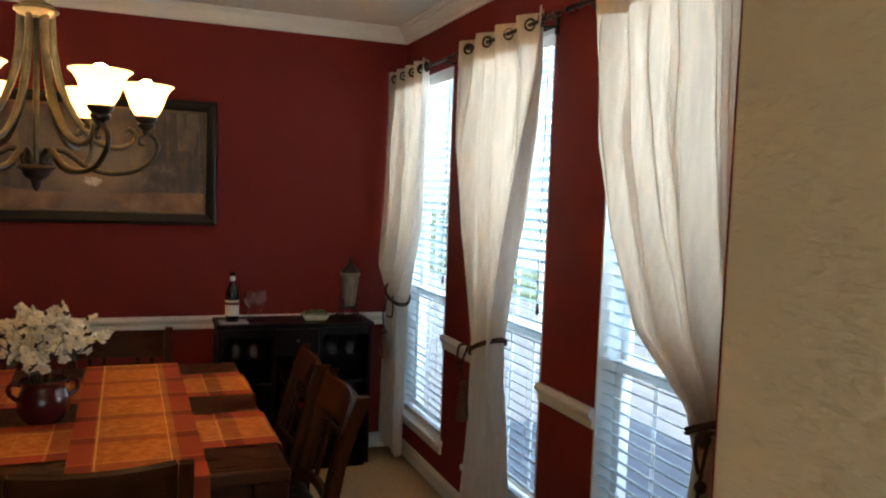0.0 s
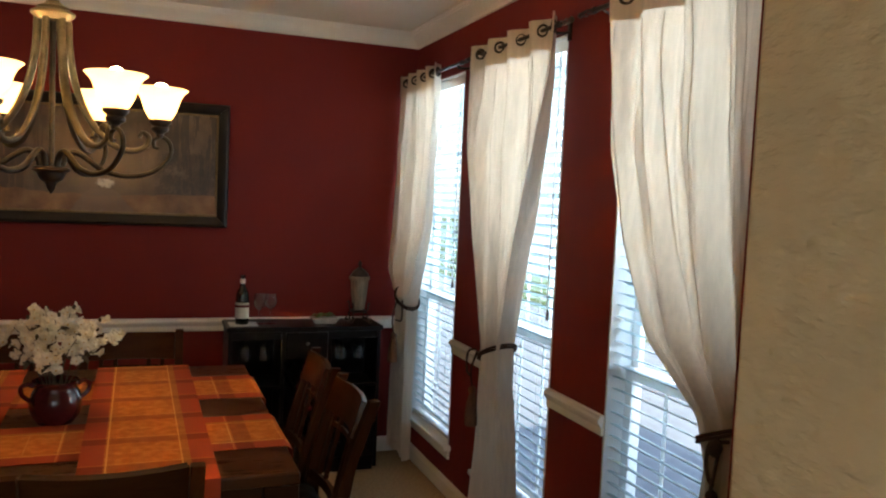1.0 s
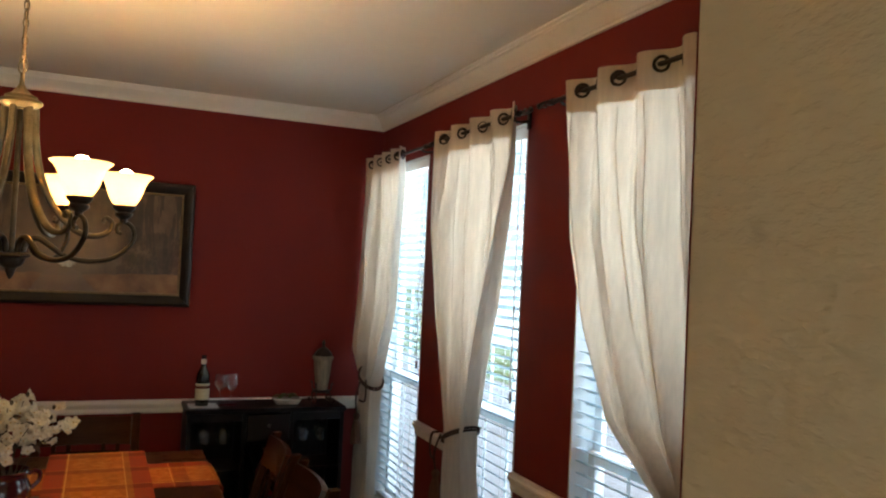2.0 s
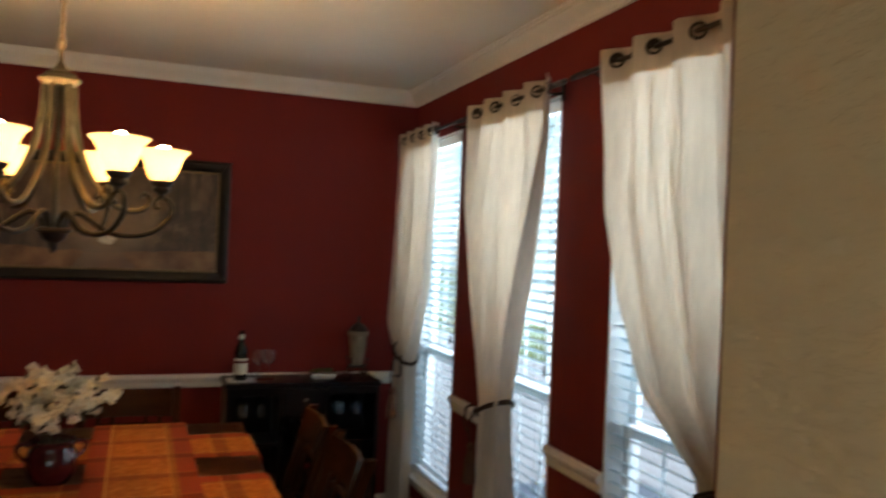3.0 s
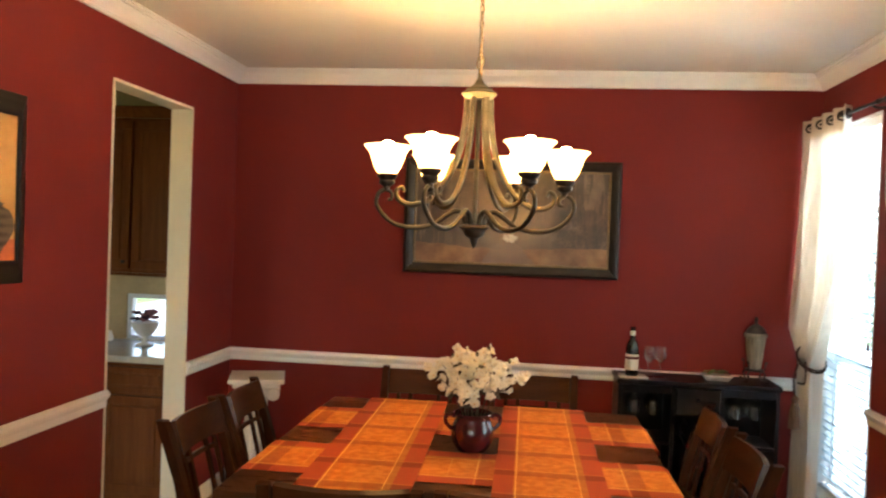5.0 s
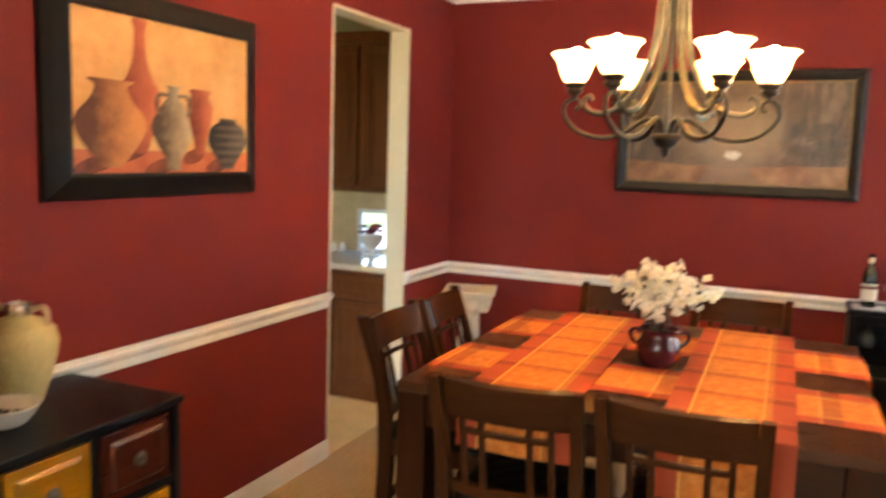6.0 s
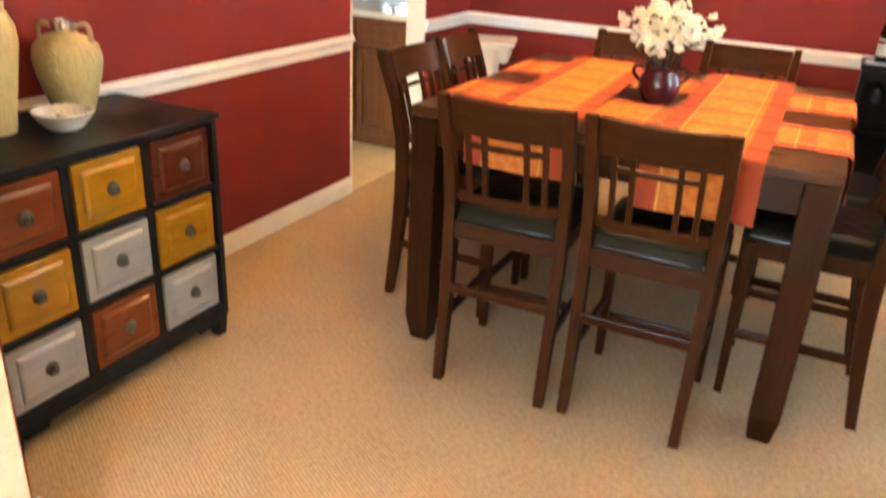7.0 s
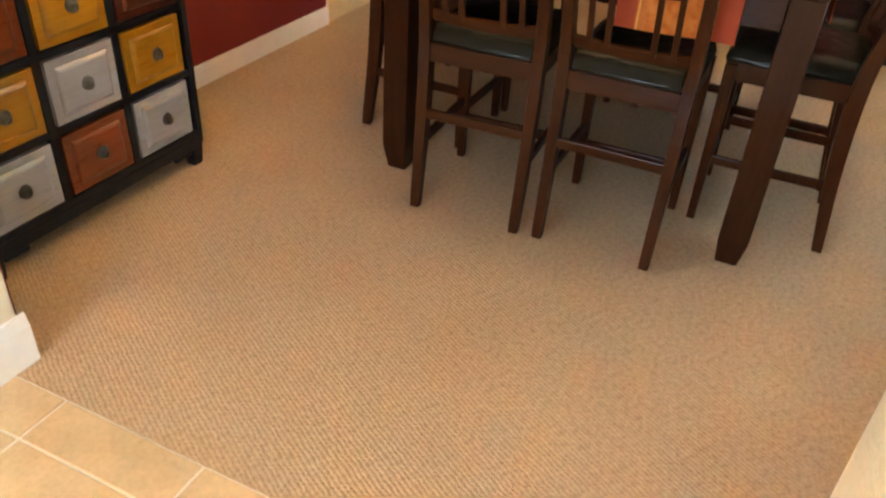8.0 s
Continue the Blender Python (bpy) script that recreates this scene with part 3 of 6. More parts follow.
for side, a, c, w in SIDES:
    tagged(structure("crown_" + side, strip(CROWN, (*a, CEIL), (*c, CEIL), (*w, 0)), TRIM, "white stepped crown moulding"), category="crown moulding")


def mould(name, prof, a, c, w, z, label, category):
    tagged(structure(name, strip(prof, (*a, z), (*c, z), (*w, 0)), TRIM, label), category=category)


RUNS = [((0, 0), (EAST, 0), (0, -1)), ((0, DOOR_N), (0, 0), (1, 0)), ((0, SOUTH), (0, DOOR_S), (1, 0)), ((EAST, SOUTH), (EAST, WINDOWS[2][0]), (-1, 0)), ((EAST, WINDOWS[2][1]), (EAST, WINDOWS[1][0]), (-1, 0)), ((EAST, WINDOWS[1][1]), (EAST, WINDOWS[0][0]), (-1, 0)), ((EAST, WINDOWS[0][1]), (EAST, 0), (-1, 0))]
for a, c, w in RUNS:
    mould("chair_rail", RAIL, a, c, w, RAIL_Z, "white moulded chair rail on the red wall", "chair rail")
for a, c, w in RUNS[:3] + [((EAST, SOUTH), (EAST, 0), (-1, 0)), ((HALL_W, SOUTH), (0, SOUTH), (0, 1)), ((EAST, SOUTH), (HALL_E, SOUTH), (0, 1))]:
    mould("baseboard", BASE, a, c, w, 0.0, "white baseboard along the carpet", "baseboard")
HBASE = [(o, u * 1.58) for o, u in BASE]
mould("baseboard", HBASE, (HALL_W, HALL_S), (HALL_W, SOUTH + 0.014), (1, 0), 0.0, "white baseboard at the hall opening", "baseboard")
mould("baseboard", HBASE, (HALL_E, HALL_S), (HALL_E, SOUTH + 0.014), (-1, 0), 0.0, "white baseboard at the hall opening", "baseboard")

# cased opening to the kitchen
door = thing("door_1", 0, 0, 0, 0, "open cream-painted doorway into the kitchen", "doorway", kind="structure")
part("jamb", box(-0.125, 0.004, DOOR_N - 0.012, DOOR_N + 0.004, 0, DOOR_H - 0.012, 0.003), CREAM_TRIM, door)
part("jamb", box(-0.125, 0.004, DOOR_S - 0.004, DOOR_S + 0.012, 0, DOOR_H - 0.012, 0.003), CREAM_TRIM, door)
part("head", box(-0.125, 0.004, DOOR_S - 0.004, DOOR_N + 0.004, DOOR_H - 0.012, DOOR_H + 0.004, 0.003), CREAM_TRIM, door)

# unseen entrance door at the far end of the hall, invented for the fill lamp
edoor = thing("door_2", 1.75, HALL_S - 0.06, 0, 0, "white glazed door added unseen behind the hall's fill light", "door", kind="structure")
bm = box(-0.5, -0.36, -0.03, 0.03, 0, 2.2)
box(0.36, 0.5, -0.03, 0.03, 0, 2.2, bm=bm)
box(-0.36, 0.36, -0.03, 0.03, 0, 0.25, bm=bm)
box(-0.36, 0.36, -0.03, 0.03, 2.05, 2.2, bm=bm)
part("leaf", bm, TRIM, edoor)
p = part("pane", box(-0.36, 0.36, -0.004, 0.004, 0.25, 2.05), PANE, edoor)
p.visible_shadow = False


# ---- windows, blinds ----
def window(name, y0, y1):
    w = thing(name, 0, 0, 0, 0, "tall white sash window with daylight behind blinds", "window", kind="structure")
    xa, xb = EAST + 0.075, EAST + 0.125
    part("reveal", box(EAST - 0.002, EAST + T, y0 - 0.002, y0 + 0.008, SILL, HEAD), VINYL_WHITE, w)
    part("reveal", box(EAST - 0.002, EAST + T, y1 - 0.008, y1 + 0.002, SILL, HEAD), VINYL_WHITE, w)
    part("reveal", box(EAST - 0.002, EAST + T, y0 + 0.008, y1 - 0.008, HEAD - 0.008, HEAD + 0.002), VINYL_WHITE, w)
    a, c = y0 + 0.008, y1 - 0.008
    for k, (z0, z1, dx) in enumerate(((SILL, MEET + 0.02, 0.0), (MEET - 0.02, HEAD - 0.008, 0.022))):
        bm = box(xa + dx, xa + dx + 0.022, a, a + 0.045, z0, z1, 0.003)
        box(xa + dx, xa + dx + 0.022, c - 0.045, c, z0, z1, 0.003, bm)
        box(xa + dx, xa + dx + 0.022, a + 0.045, c - 0.045, z0, z0 + 0.045, 0.003, bm)
        box(xa + dx, xa + dx + 0.022, a + 0.045, c - 0.045, z1 - 0.045, z1, 0.003, bm)
        s = part("sash", bm, VINYL_WHITE, w)
        g = part("pane", box(xa + dx + 0.009, xa + dx + 0.013, a + 0.045, c - 0.045, z0 + 0.045, z1 - 0.045), PANE, s)
        g.visible_shadow = False
        for t in (1 / 3, 2 / 3):
            ym = a + (c - a) * t
            part("muntin", box(xa + dx + 0.014, xa + dx + 0.02, ym - 0.008, ym + 0.008, z0 + 0.045, z1 - 0.045), VINYL_WHITE, s)
    part("window_sill", box(EAST - 0.045, EAST + T, y0 - 0.035, y1 + 0.035, SILL - 0.028, SILL, 0.006), TRIM, w)
    part("apron", strip([(0, 0), (0.012, 0), (0.016, 0.02), (0.012, 0.05), (0, 0.05)], (EAST, y0 - 0.02, SILL - 0.078), (EAST, y1 + 0.02, SILL - 0.078), (-1, 0, 0)), TRIM, w)


def blind(y0, y1, tilt):
    b = thing("window_blind", EAST + 0.038, (y0 + y1) / 2, 0, 0, "white horizontal slat blind lowered over a window", "blind", "window blinds")
    h = (y1 - y0) / 2 - 0.014
    part("headrail", box(-0.028, 0.028, -h, h, HEAD - 0.062, HEAD - 0.01, 0.004), VINYL_WHITE, b)
    first = None
    z = HEAD - 0.085
    i = 0
    while z > SILL + 0.06:
        m = pose(0, 0, z, 0, tilt + 2.0 * math.sin(i * 1.7), 0.25 * math.sin(i * 2.3))
        if first is None:
            first = part("slat", sheet(4, 1, lambda u, v: Vector((-0.0245 + 0.049 * u, -h + 2 * h * v, 0.004 * (1 - (2 * u - 1) ** 2))), 0.0025), BLIND, b)
            first.matrix_basis = m
        else:
            again(first, b, m)
        z -= 0.0445
        i += 1
    part("bottom_rail", box(-0.025, 0.025, -h, h, SILL + 0.012, SILL + 0.03, 0.004), VINYL_WHITE, b)
    for y in (-h * 0.62, 0.0, h * 0.62):
        part("ladder_cord", tube([(-0.027, y, SILL + 0.03), (-0.027, y, HEAD - 0.06)], 0.0011, 5, steps=1), VINYL_WHITE, b)
    part("tilt_wand", tube([(-0.034, -h + 0.05, HEAD - 0.06), (-0.036, -h + 0.05, 1.22)], 0.004, 6, steps=1), VINYL_WHITE, b)
    part("cord_tassel", joined(None, lathe([(0.002, 0.05), (0.006, 0.03), (0.008, 0.004), (0.006, 0)], 8), pose(-0.034, -h + 0.05, 1.17)), CORD, b)


for i, (a, c) in enumerate(WINDOWS):
    window("window_%d" % (i + 1), a, c)
    blind(a, c, (27, 26, 22)[i])


# ---- curtains ----
ROD_X, ROD_Z = EAST - 0.09, 2.385


def curtain_rod(y0, y1):
    r = thing("curtain_rod", ROD_X, (y0 + y1) / 2, ROD_Z, 0, "thin dark bronze curtain rod with twisted finials", "curtain rod", "curtain rods")
    h = (y1 - y0) / 2
    part("pole", tube([(0, -h, 0), (0, h, 0)], 0.0085, 10, steps=1), DARK_BRONZE, r, smooth=True)
    for s in (-1, 1):
        bm = bmesh.new()
        for k in range(4):
            tube([(0.011 * math.cos(k * math.pi / 2 + a), s * (h + 0.01 + 0.085 * a / 3.2), 0.011 * math.sin(k * math.pi / 2 + a) * (1 - 0.25 * abs(a - 1.6))) for a in (0, 0.8, 1.6, 2.4, 3.2)], 0.0035, 5, bm, steps=3)
        joined(bm, lathe([(0.003, -0.012), (0.011, -0.006), (0.012, 0.0), (0.006, 0.011), (0.001, 0.02)], 10), Matrix.Translation((0, s * (h + 0.102), 0)) @ pose(0, 0, 0, -90 * s))
        joined(bm, lathe([(0.009, -0.006), (0.013, -0.004), (0.013, 0.006), (0.009, 0.01)], 10), Matrix.Translation((0, s * h, 0)) @ pose(0, 0, 0, -90 * s))
        part("finial", bm, DARK_BRONZE, r, smooth=True)
        bm = tube([(0, s * (h - 0.06), -0.012), (0.03, s * (h - 0.06), -0.02), (0.088, s * (h - 0.06), -0.012)], 0.006, 8)
        box(0.08, 0.09, s * (h - 0.06) - 0.012, s * (h - 0.06) + 0.012, -0.045, 0.03, 0.003, bm)
        part("bracket", bm, DARK_BRONZE, r, smooth=True)


def curtain(levels, folds, tie_z, ring_side, tassel_z, label, seed, sway=0.02, hang=0.0, knots=0, loop=1.0):
    """levels: (z, north edge, south edge, fold depth, distance off the wall), from the top down."""
    c = thing("curtain", 0, 0, 0, 0, label, "curtain", "curtains")
    rnd = random.Random(seed)
    ph = [rnd.uniform(0, 6.28) for _ in range(6)]
    zs = [q[0] for q in levels]
    seams = [((k + 0.5) / 11 + rnd.uniform(-0.02, 0.02), rnd.choice((-0.006, 0.006, 0.008))) for k in range(11)]

    def at(z, k):
        for (za, *qa), (zb, *qb) in zip(levels, levels[1:]):
            if za >= z >= zb:
                t = (za - z) / (za - zb)
                t = t * t * (3 - 2 * t) if k > 1 else t
                return qa[k] + (qb[k] - qa[k]) * t
        return levels[-1][1 + k]

    def f(u, v):
        z = zs[0] + (zs[-1] - zs[0]) * v
        n_, s_, d, off = at(z, 0), at(z, 1), at(z, 2), at(z, 3)
        low = min(1.0, max(0.0, (zs[0] - z) / 0.5))
        w = math.cos(2 * math.pi * folds * u)
        fold = d * (w * (1 - 0.35 * low) + low * (0.35 * math.sin(2 * math.pi * folds * 1.7 * u + ph[0] + 1.3 * z) + 0.28 * math.sin(2 * math.pi * folds * 2.9 * u + ph[1] - 2.1 * z)))
        fold += sway * low * math.sin(2 * math.pi * (u + 0.12)) * min(1.0, abs(s_ - n_) / 0.5)
        crease = low * 0.0016 * math.sin(95 * u + 5 * math.sin(3 * z + ph[2]))
        for q, (u0, amp) in enumerate(seams):
            du = u - u0 - 0.007 * math.sin(4.0 * z + q) - 0.004 * math.sin(11 * z + 2 * q)
            if abs(du) < 0.02:
                crease += low * amp * math.exp(-(du / 0.0042) ** 2) * (0.55 + 0.45 * math.sin(3 * z + 1.7 * q))
        y = n_ + (s_ - n_) * (u + 0.018 * low * math.sin(2 * math.pi * folds * u + ph[4] + z))
        return Vector((EAST - off - fold - crease, y, z))

    part("panel", sheet(240, 90, f, 0.0012), CURTAIN, c, smooth=True)
    part("header_band", sheet(90, 3, lambda u, v: f(u, v * 0.052) + Vector((-0.003, 0, 0)), 0.0012), HEADER_CLOTH, c, "plain doubled heading of the curtain", smooth=True)
    for q, (u0, amp) in enumerate(seams):
        w_ = 0.002
        part("pintuck", sheet(1, 70, lambda u, v: f(u0 + (u - 0.5) * 2 * w_ + 0.007 * math.sin(4.0 * (zs[0] + (zs[-1] - zs[0]) * (0.06 + 0.92 * v)) + q) + 0.004 * math.sin(11 * (zs[0] + (zs[-1] - zs[0]) * (0.06 + 0.92 * v)) + 2 * q), 0.06 + 0.92 * v) + Vector((-0.004, 0, 0)), 0.002), HEADER_CLOTH, c)
    first = None
    for k in range(2 * folds):
        u = (k + 0.5) / (2 * folds)
        p, q = f(u, 0.027), f(u + 0.004, 0.027)
        ang = math.degrees(math.atan2(q.y - p.y, q.x - p.x))
        m = Matrix.Translation((p.x, p.y, ROD_Z)) @ pose(0, 0, 0, 0, 0, ang) @ pose(0, 0, 0, 90, 0, 0)
        if first is None:
            bm = bmesh.new()
            tube([(0.023 * math.cos(a * math.pi / 8), 0.023 * math.sin(a * math.pi / 8), 0) for a in range(17)], 0.0065, 8, bm, steps=1)
            # dark disc stands in for the shade and rod inside the eye
            joined(bm, lathe([(0.0, -0.0015), (0.0195, -0.0015), (0.0195, 0.0015), (0.0, 0.0015)], 16))
            first = part("grommet", bm, DARK_BRONZE, c, "dark bronze eyelet ring, its shaded hole filled by a dark disc", smooth=True)
            first.matrix_basis = m
        else:
            again(first, c, m)
    # tieback
    n_, s_, off = at(tie_z, 0), at(tie_z, 1), at(tie_z, 3)
    mid, half = (n_ + s_) / 2, abs(n_ - s_) / 2 + 0.012
    bm = bmesh.new()
    for dz in (0, 0.012):
        tube([(EAST - off + 0.072 * math.cos(a) - 0.008, mid + half * math.sin(a), tie_z + dz + 0.055 * ring_side * math.sin(a)) for a in [k * math.pi / 8 for k in range(17)]], 0.0055, 7, bm, steps=1)
    part("tie_cord", bm, CORD, c, "brown twisted tieback cord", smooth=True)
    yk = mid - ring_side * half - (0.15 if knots else 0)
    x0 = EAST - off - 0.085
    yt = yk + hang
    bm = tube([(x0 + 0.02, yk + 0.02 * ring_side, tie_z), (x0, yk - 0.045 * loop * ring_side, tie_z - 0.012), (x0 - 0.006, yk - 0.07 * loop * ring_side, tie_z - 0.06), (x0 - 0.004, yk - 0.045 * loop * ring_side, tie_z - 0.11), (x0 - 0.006, (yk + yt) / 2, tie_z - 0.12)], 0.0055, 7)
    tube([(x0 + 0.012, yt, tie_z), (x0 - 0.012, yt + 0.008, (tie_z + tassel_z) / 2), (x0 - 0.004, yt, tassel_z)], 0.005, 7, bm)
    part("cord_loop", bm, CORD, c, smooth=True)
    for k in range(knots):
        z = tie_z - 0.02 - (tie_z - 0.02 - tassel_z) * k / max(knots, 1)
        r_ = 0.022 if k == 0 else 0.017
        part("knot", joined(None, lathe([(0.004, r_ * 1.1), (r_ * 0.8, r_ * 0.6), (r_, 0), (r_ * 0.75, -r_ * 0.7), (0.004, -r_ * 1.1)], 12), pose(x0 - 0.008, yt, z)), CORD, c, smooth=True)
    yk = yt
    bm = bmesh.new()
    joined(bm, lathe([(0.004, 0.02), (0.016, 0.012), (0.02, 0), (0.016, -0.014), (0.012, -0.022), (0.018, -0.03), (0.024, -0.06), (0.03, -0.14), (0.031, -0.165), (0.002, -0.16)], 20), pose(x0 - 0.004, yk, tassel_z))
    for v in bm.verts:
        if v.co.z < tassel_z - 0.03:
            v.co.x += rnd.uniform(-0.003, 0.003)
            v.co.y += rnd.uniform(-0.003, 0.003)
    part("tassel", bm, TASSEL, c, "brown thread tassel")


curtain_rod(-0.99, -0.03)
curtain_rod(-2.03, -1.18)
curtain_rod(-3.34, -2.30)
curtain([(2.43, -0.03, -0.67, 0.030, 0.09), (2.2, -0.03, -0.69, 0.034, 0.09), (1.5, -0.03, -0.66, 0.035, 0.10), (1.2, -0.05, -0.52, 0.04, 0.11), (1.05, -0.24, -0.42, 0.045, 0.11), (0.92, -0.20, -0.38, 0.04, 0.10), (0.5, -0.10, -0.36, 0.035, 0.09), (0.05, -0.06, -0.38, 0.035, 0.085)], 4, 1.05, 1, 0.83, "cream curtain tied back in the corner beside the cabinet", 3, hang=0.09)
curtain([(2.43, -1.20, -2.05, 0.030, 0.09), (2.2, -1.21, -2.05, 0.032, 0.09), (1.9, -1.235, -1.985, 0.034, 0.095), (1.3, -1.43, -1.83, 0.04, 0.10), (1.0, -1.53, -1.765, 0.042, 0.105), (0.9, -1.53, -1.77, 0.042, 0.10), (0.4, -1.50, -1.85, 0.036, 0.09), (0.04, -1.47, -1.9, 0.036, 0.085)], 4, 0.98, -1, 0.80, "cream curtain gathered low with a brown cord", 7, 0.04, hang=-0.06, loop=0.25)
curtain([(2.43, -2.45, -3.31, 0.032, 0.09), (2.2, -2.475, -3.315, 0.034, 0.09), (1.85, -2.535, -3.32, 0.036, 0.095), (1.55, -2.65, -3.33, 0.038, 0.10), (1.27, -2.80, -3.33, 0.04, 0.10), (1.09, -3.07, -3.31, 0.045, 0.105), (0.95, -3.10, -3.29, 0.042, 0.10), (0.4, -3.02, -3.26, 0.036, 0.09), (0.04, -3.0, -3.28, 0.036, 0.085)], 4, 1.07, -1, 0.66, "wide cream curtain swept aside and tied with brown cord", 11, hang=0.0, knots=3, loop=0.45)


# ---- hall floor ----
hall_floor = thing("floor", 0, 0, 0, 0, "beige square tiles with pale grout in the hall", "floor", kind="structure")
part("grout", box(HALL_W, HALL_E, HALL_S, -4.235, -0.03, -0.0025), GROUT, hall_floor)
part("threshold_edge", box(HALL_W, HALL_E, -4.241, -4.234, -0.02, 0.001), CARPET, hall_floor)

# ---- kitchen beyond the doorway ----
bm = box(-3.2, -0.95, 0.03, 0.15, -0.02, CEIL + 0.1)
box(-0.95, -0.12, 0.03, 0.15, -0.02, 0.905, bm=bm)
box(-0.95, -0.12, 0.03, 0.15, 1.21, CEIL + 0.1, bm=bm)
box(-0.95, -0.745, 0.03, 0.15, 0.905, 1.21, bm=bm)
box(-0.27, -0.12, 0.03, 0.15, 0.905, 1.21, bm=bm)
structure("kitchen_wall_north", bm, SPLASH, "tan kitchen wall and backsplash with a small window")
structure("kitchen_wall_west", box(-3.2, -3.08, -4.3, 0.03, -0.02, CEIL + 0.1), CREAM, "cream kitchen wall")
# south wall and patio door are invented, so fill light can reach the cabinets
bm = box(-3.08, -2.4, -4.3, -4.18, -0.02, CEIL + 0.1)
box(-0.9, -0.12, -4.3, -4.18, -0.02, CEIL + 0.1, bm=bm)
box(-2.4, -0.9, -4.3, -4.18, 2.15, CEIL + 0.1, bm=bm)
structure("kitchen_wall_south", bm, CREAM, "cream kitchen wall, added out of view, with a door opening")
pdoor = thing("door_3", -1.65, -4.24, 0, 0, "white glazed door added unseen behind the kitchen's fill light", "door", kind="structure")
for s_ in (-1, 0, 1):
    part("stile", box(s_ * 0.715 - 0.035, s_ * 0.715 + 0.035, -0.02, 0.02, 0, 2.15, 0.004), VINYL_WHITE, pdoor)
for s_ in (-1, 1):
    g = part("pane", box(s_ * 0.3575 - 0.32, s_ * 0.3575 + 0.32, -0.003, 0.003, 0.0, 2.15), PANE, pdoor)
    g.visible_shadow = False
kfloor = thing("kitchen_floor", 0, 0, 0, 0, "pale beige tiled kitchen floor", "floor", kind="structure")
part("grout", box(-3.08, 0.0, -4.18, 0.03, -0.03, -0.006), GROUT, kfloor)
kwin = thing("window_4", -0.51, 0.06, 0, 0, "small bright window over the kitchen counter", "window", kind="structure")
bm = box(-0.235, -0.20, -0.02, 0.03, 0.905, 1.21, 0.003)
box(0.20, 0.24, -0.02, 0.03, 0.905, 1.21, 0.003, bm)
box(-0.20, 0.20, -0.02, 0.03, 0.905, 0.93, 0.003, bm)
box(-0.20, 0.20, -0.02, 0.03, 1.18, 1.21, 0.003, bm)
part("window_frame", bm, VINYL_WHITE, kwin)
g = part("pane", box(-0.20, 0.20, 0.01, 0.014, 0.93, 1.18), PANE, kwin)
g.visible_shadow = False


def raised_panel(name, parent, x0, x1, z0, z1, y):
    """A cabinet front towards -y: slab, frame pieces and a raised field."""
    d = part(name, box(x0, x1, y, y + 0.02, z0, z1, 0.003), CABINET, parent)
    m = 0.05 if z1 - z0 > 0.3 else 0.032
    for k, (a, c, e, g_) in enumerate(((x0, x1, z0, z0 + m), (x0, x1, z1 - m, z1), (x0, x0 + m, z0 + m, z1 - m), (x1 - m, x1, z0 + m, z1 - m))):
        part("rail" if k < 2 else "stile", box(a, c, y - 0.008, y + 0.001, e, g_, 0.003), CABINET, d)
    part("raised_field", box(x0 + m + 0.012, x1 - m - 0.012, y - 0.006, y + 0.001, z0 + m + 0.012, z1 - m - 0.012, 0.005), CABINET, d)


def base_cabinet(x0, x1):
    c = thing("base_cabinet", 0, 0, 0, 0, "brown oak kitchen base cabinet with drawer and door", "cabinet", "kitchen base cabinets")
    part("body", box(x0, x1, -0.58, 0.025, 0.0, 0.86), CABINET, c)
    raised_panel("drawer_front", c, x0 + 0.01, x1 - 0.01, 0.685, 0.835, -0.602)
    raised_panel("door", c, x0 + 0.01, x1 - 0.01, 0.09, 0.665, -0.602)


def wall_cabinet(x0, x1):
    c = thing("wall_cabinet", 0, 0, 0, 0, "brown oak kitchen wall cabinet with panelled door", "cabinet", "kitchen wall cabinets")
    part("body", box(x0, x1, -0.29, 0.028, 1.37, 2.34), CABINET, c)
    raised_panel("door", c, x0 + 0.008, x1 - 0.008, 1.395, 2.32, -0.312)
    part("light_rail", box(x0, x1, -0.312, -0.285, 1.352, 1.369, 0.004), CABINET, c)
    part("cornice", strip([(0, 0), (0.012, 0), (0.05, 0.055), (0.05, 0.07), (0, 0.07)], (x0, -0.29, 2.341), (x1, -0.29, 2.341), (0, -1, 0)), CABINET, c)
    part("knob", joined(None, lathe([(0.004, 0), (0.004, 0.012), (0.012, 0.018), (0.012, 0.024), (0.004, 0.028)], 12), Matrix.Translation((x1 - 0.035, -0.32, 1.44)) @ pose(0, 0, 0, 90)), DARK_BRONZE, c, smooth=True)


for k in range(4):
    base_cabinet(-1.80 + 0.42 * k, -1.384 + 0.42 * k)
    wall_cabinet(-1.80 + 0.42 * k, -1.384 + 0.42 * k)
tagged(link("countertop", box(-1.82, -0.122, -0.625, 0.028, 0.862, 0.902, 0.006), STONE), "polished pale stone kitchen countertop", "countertop")

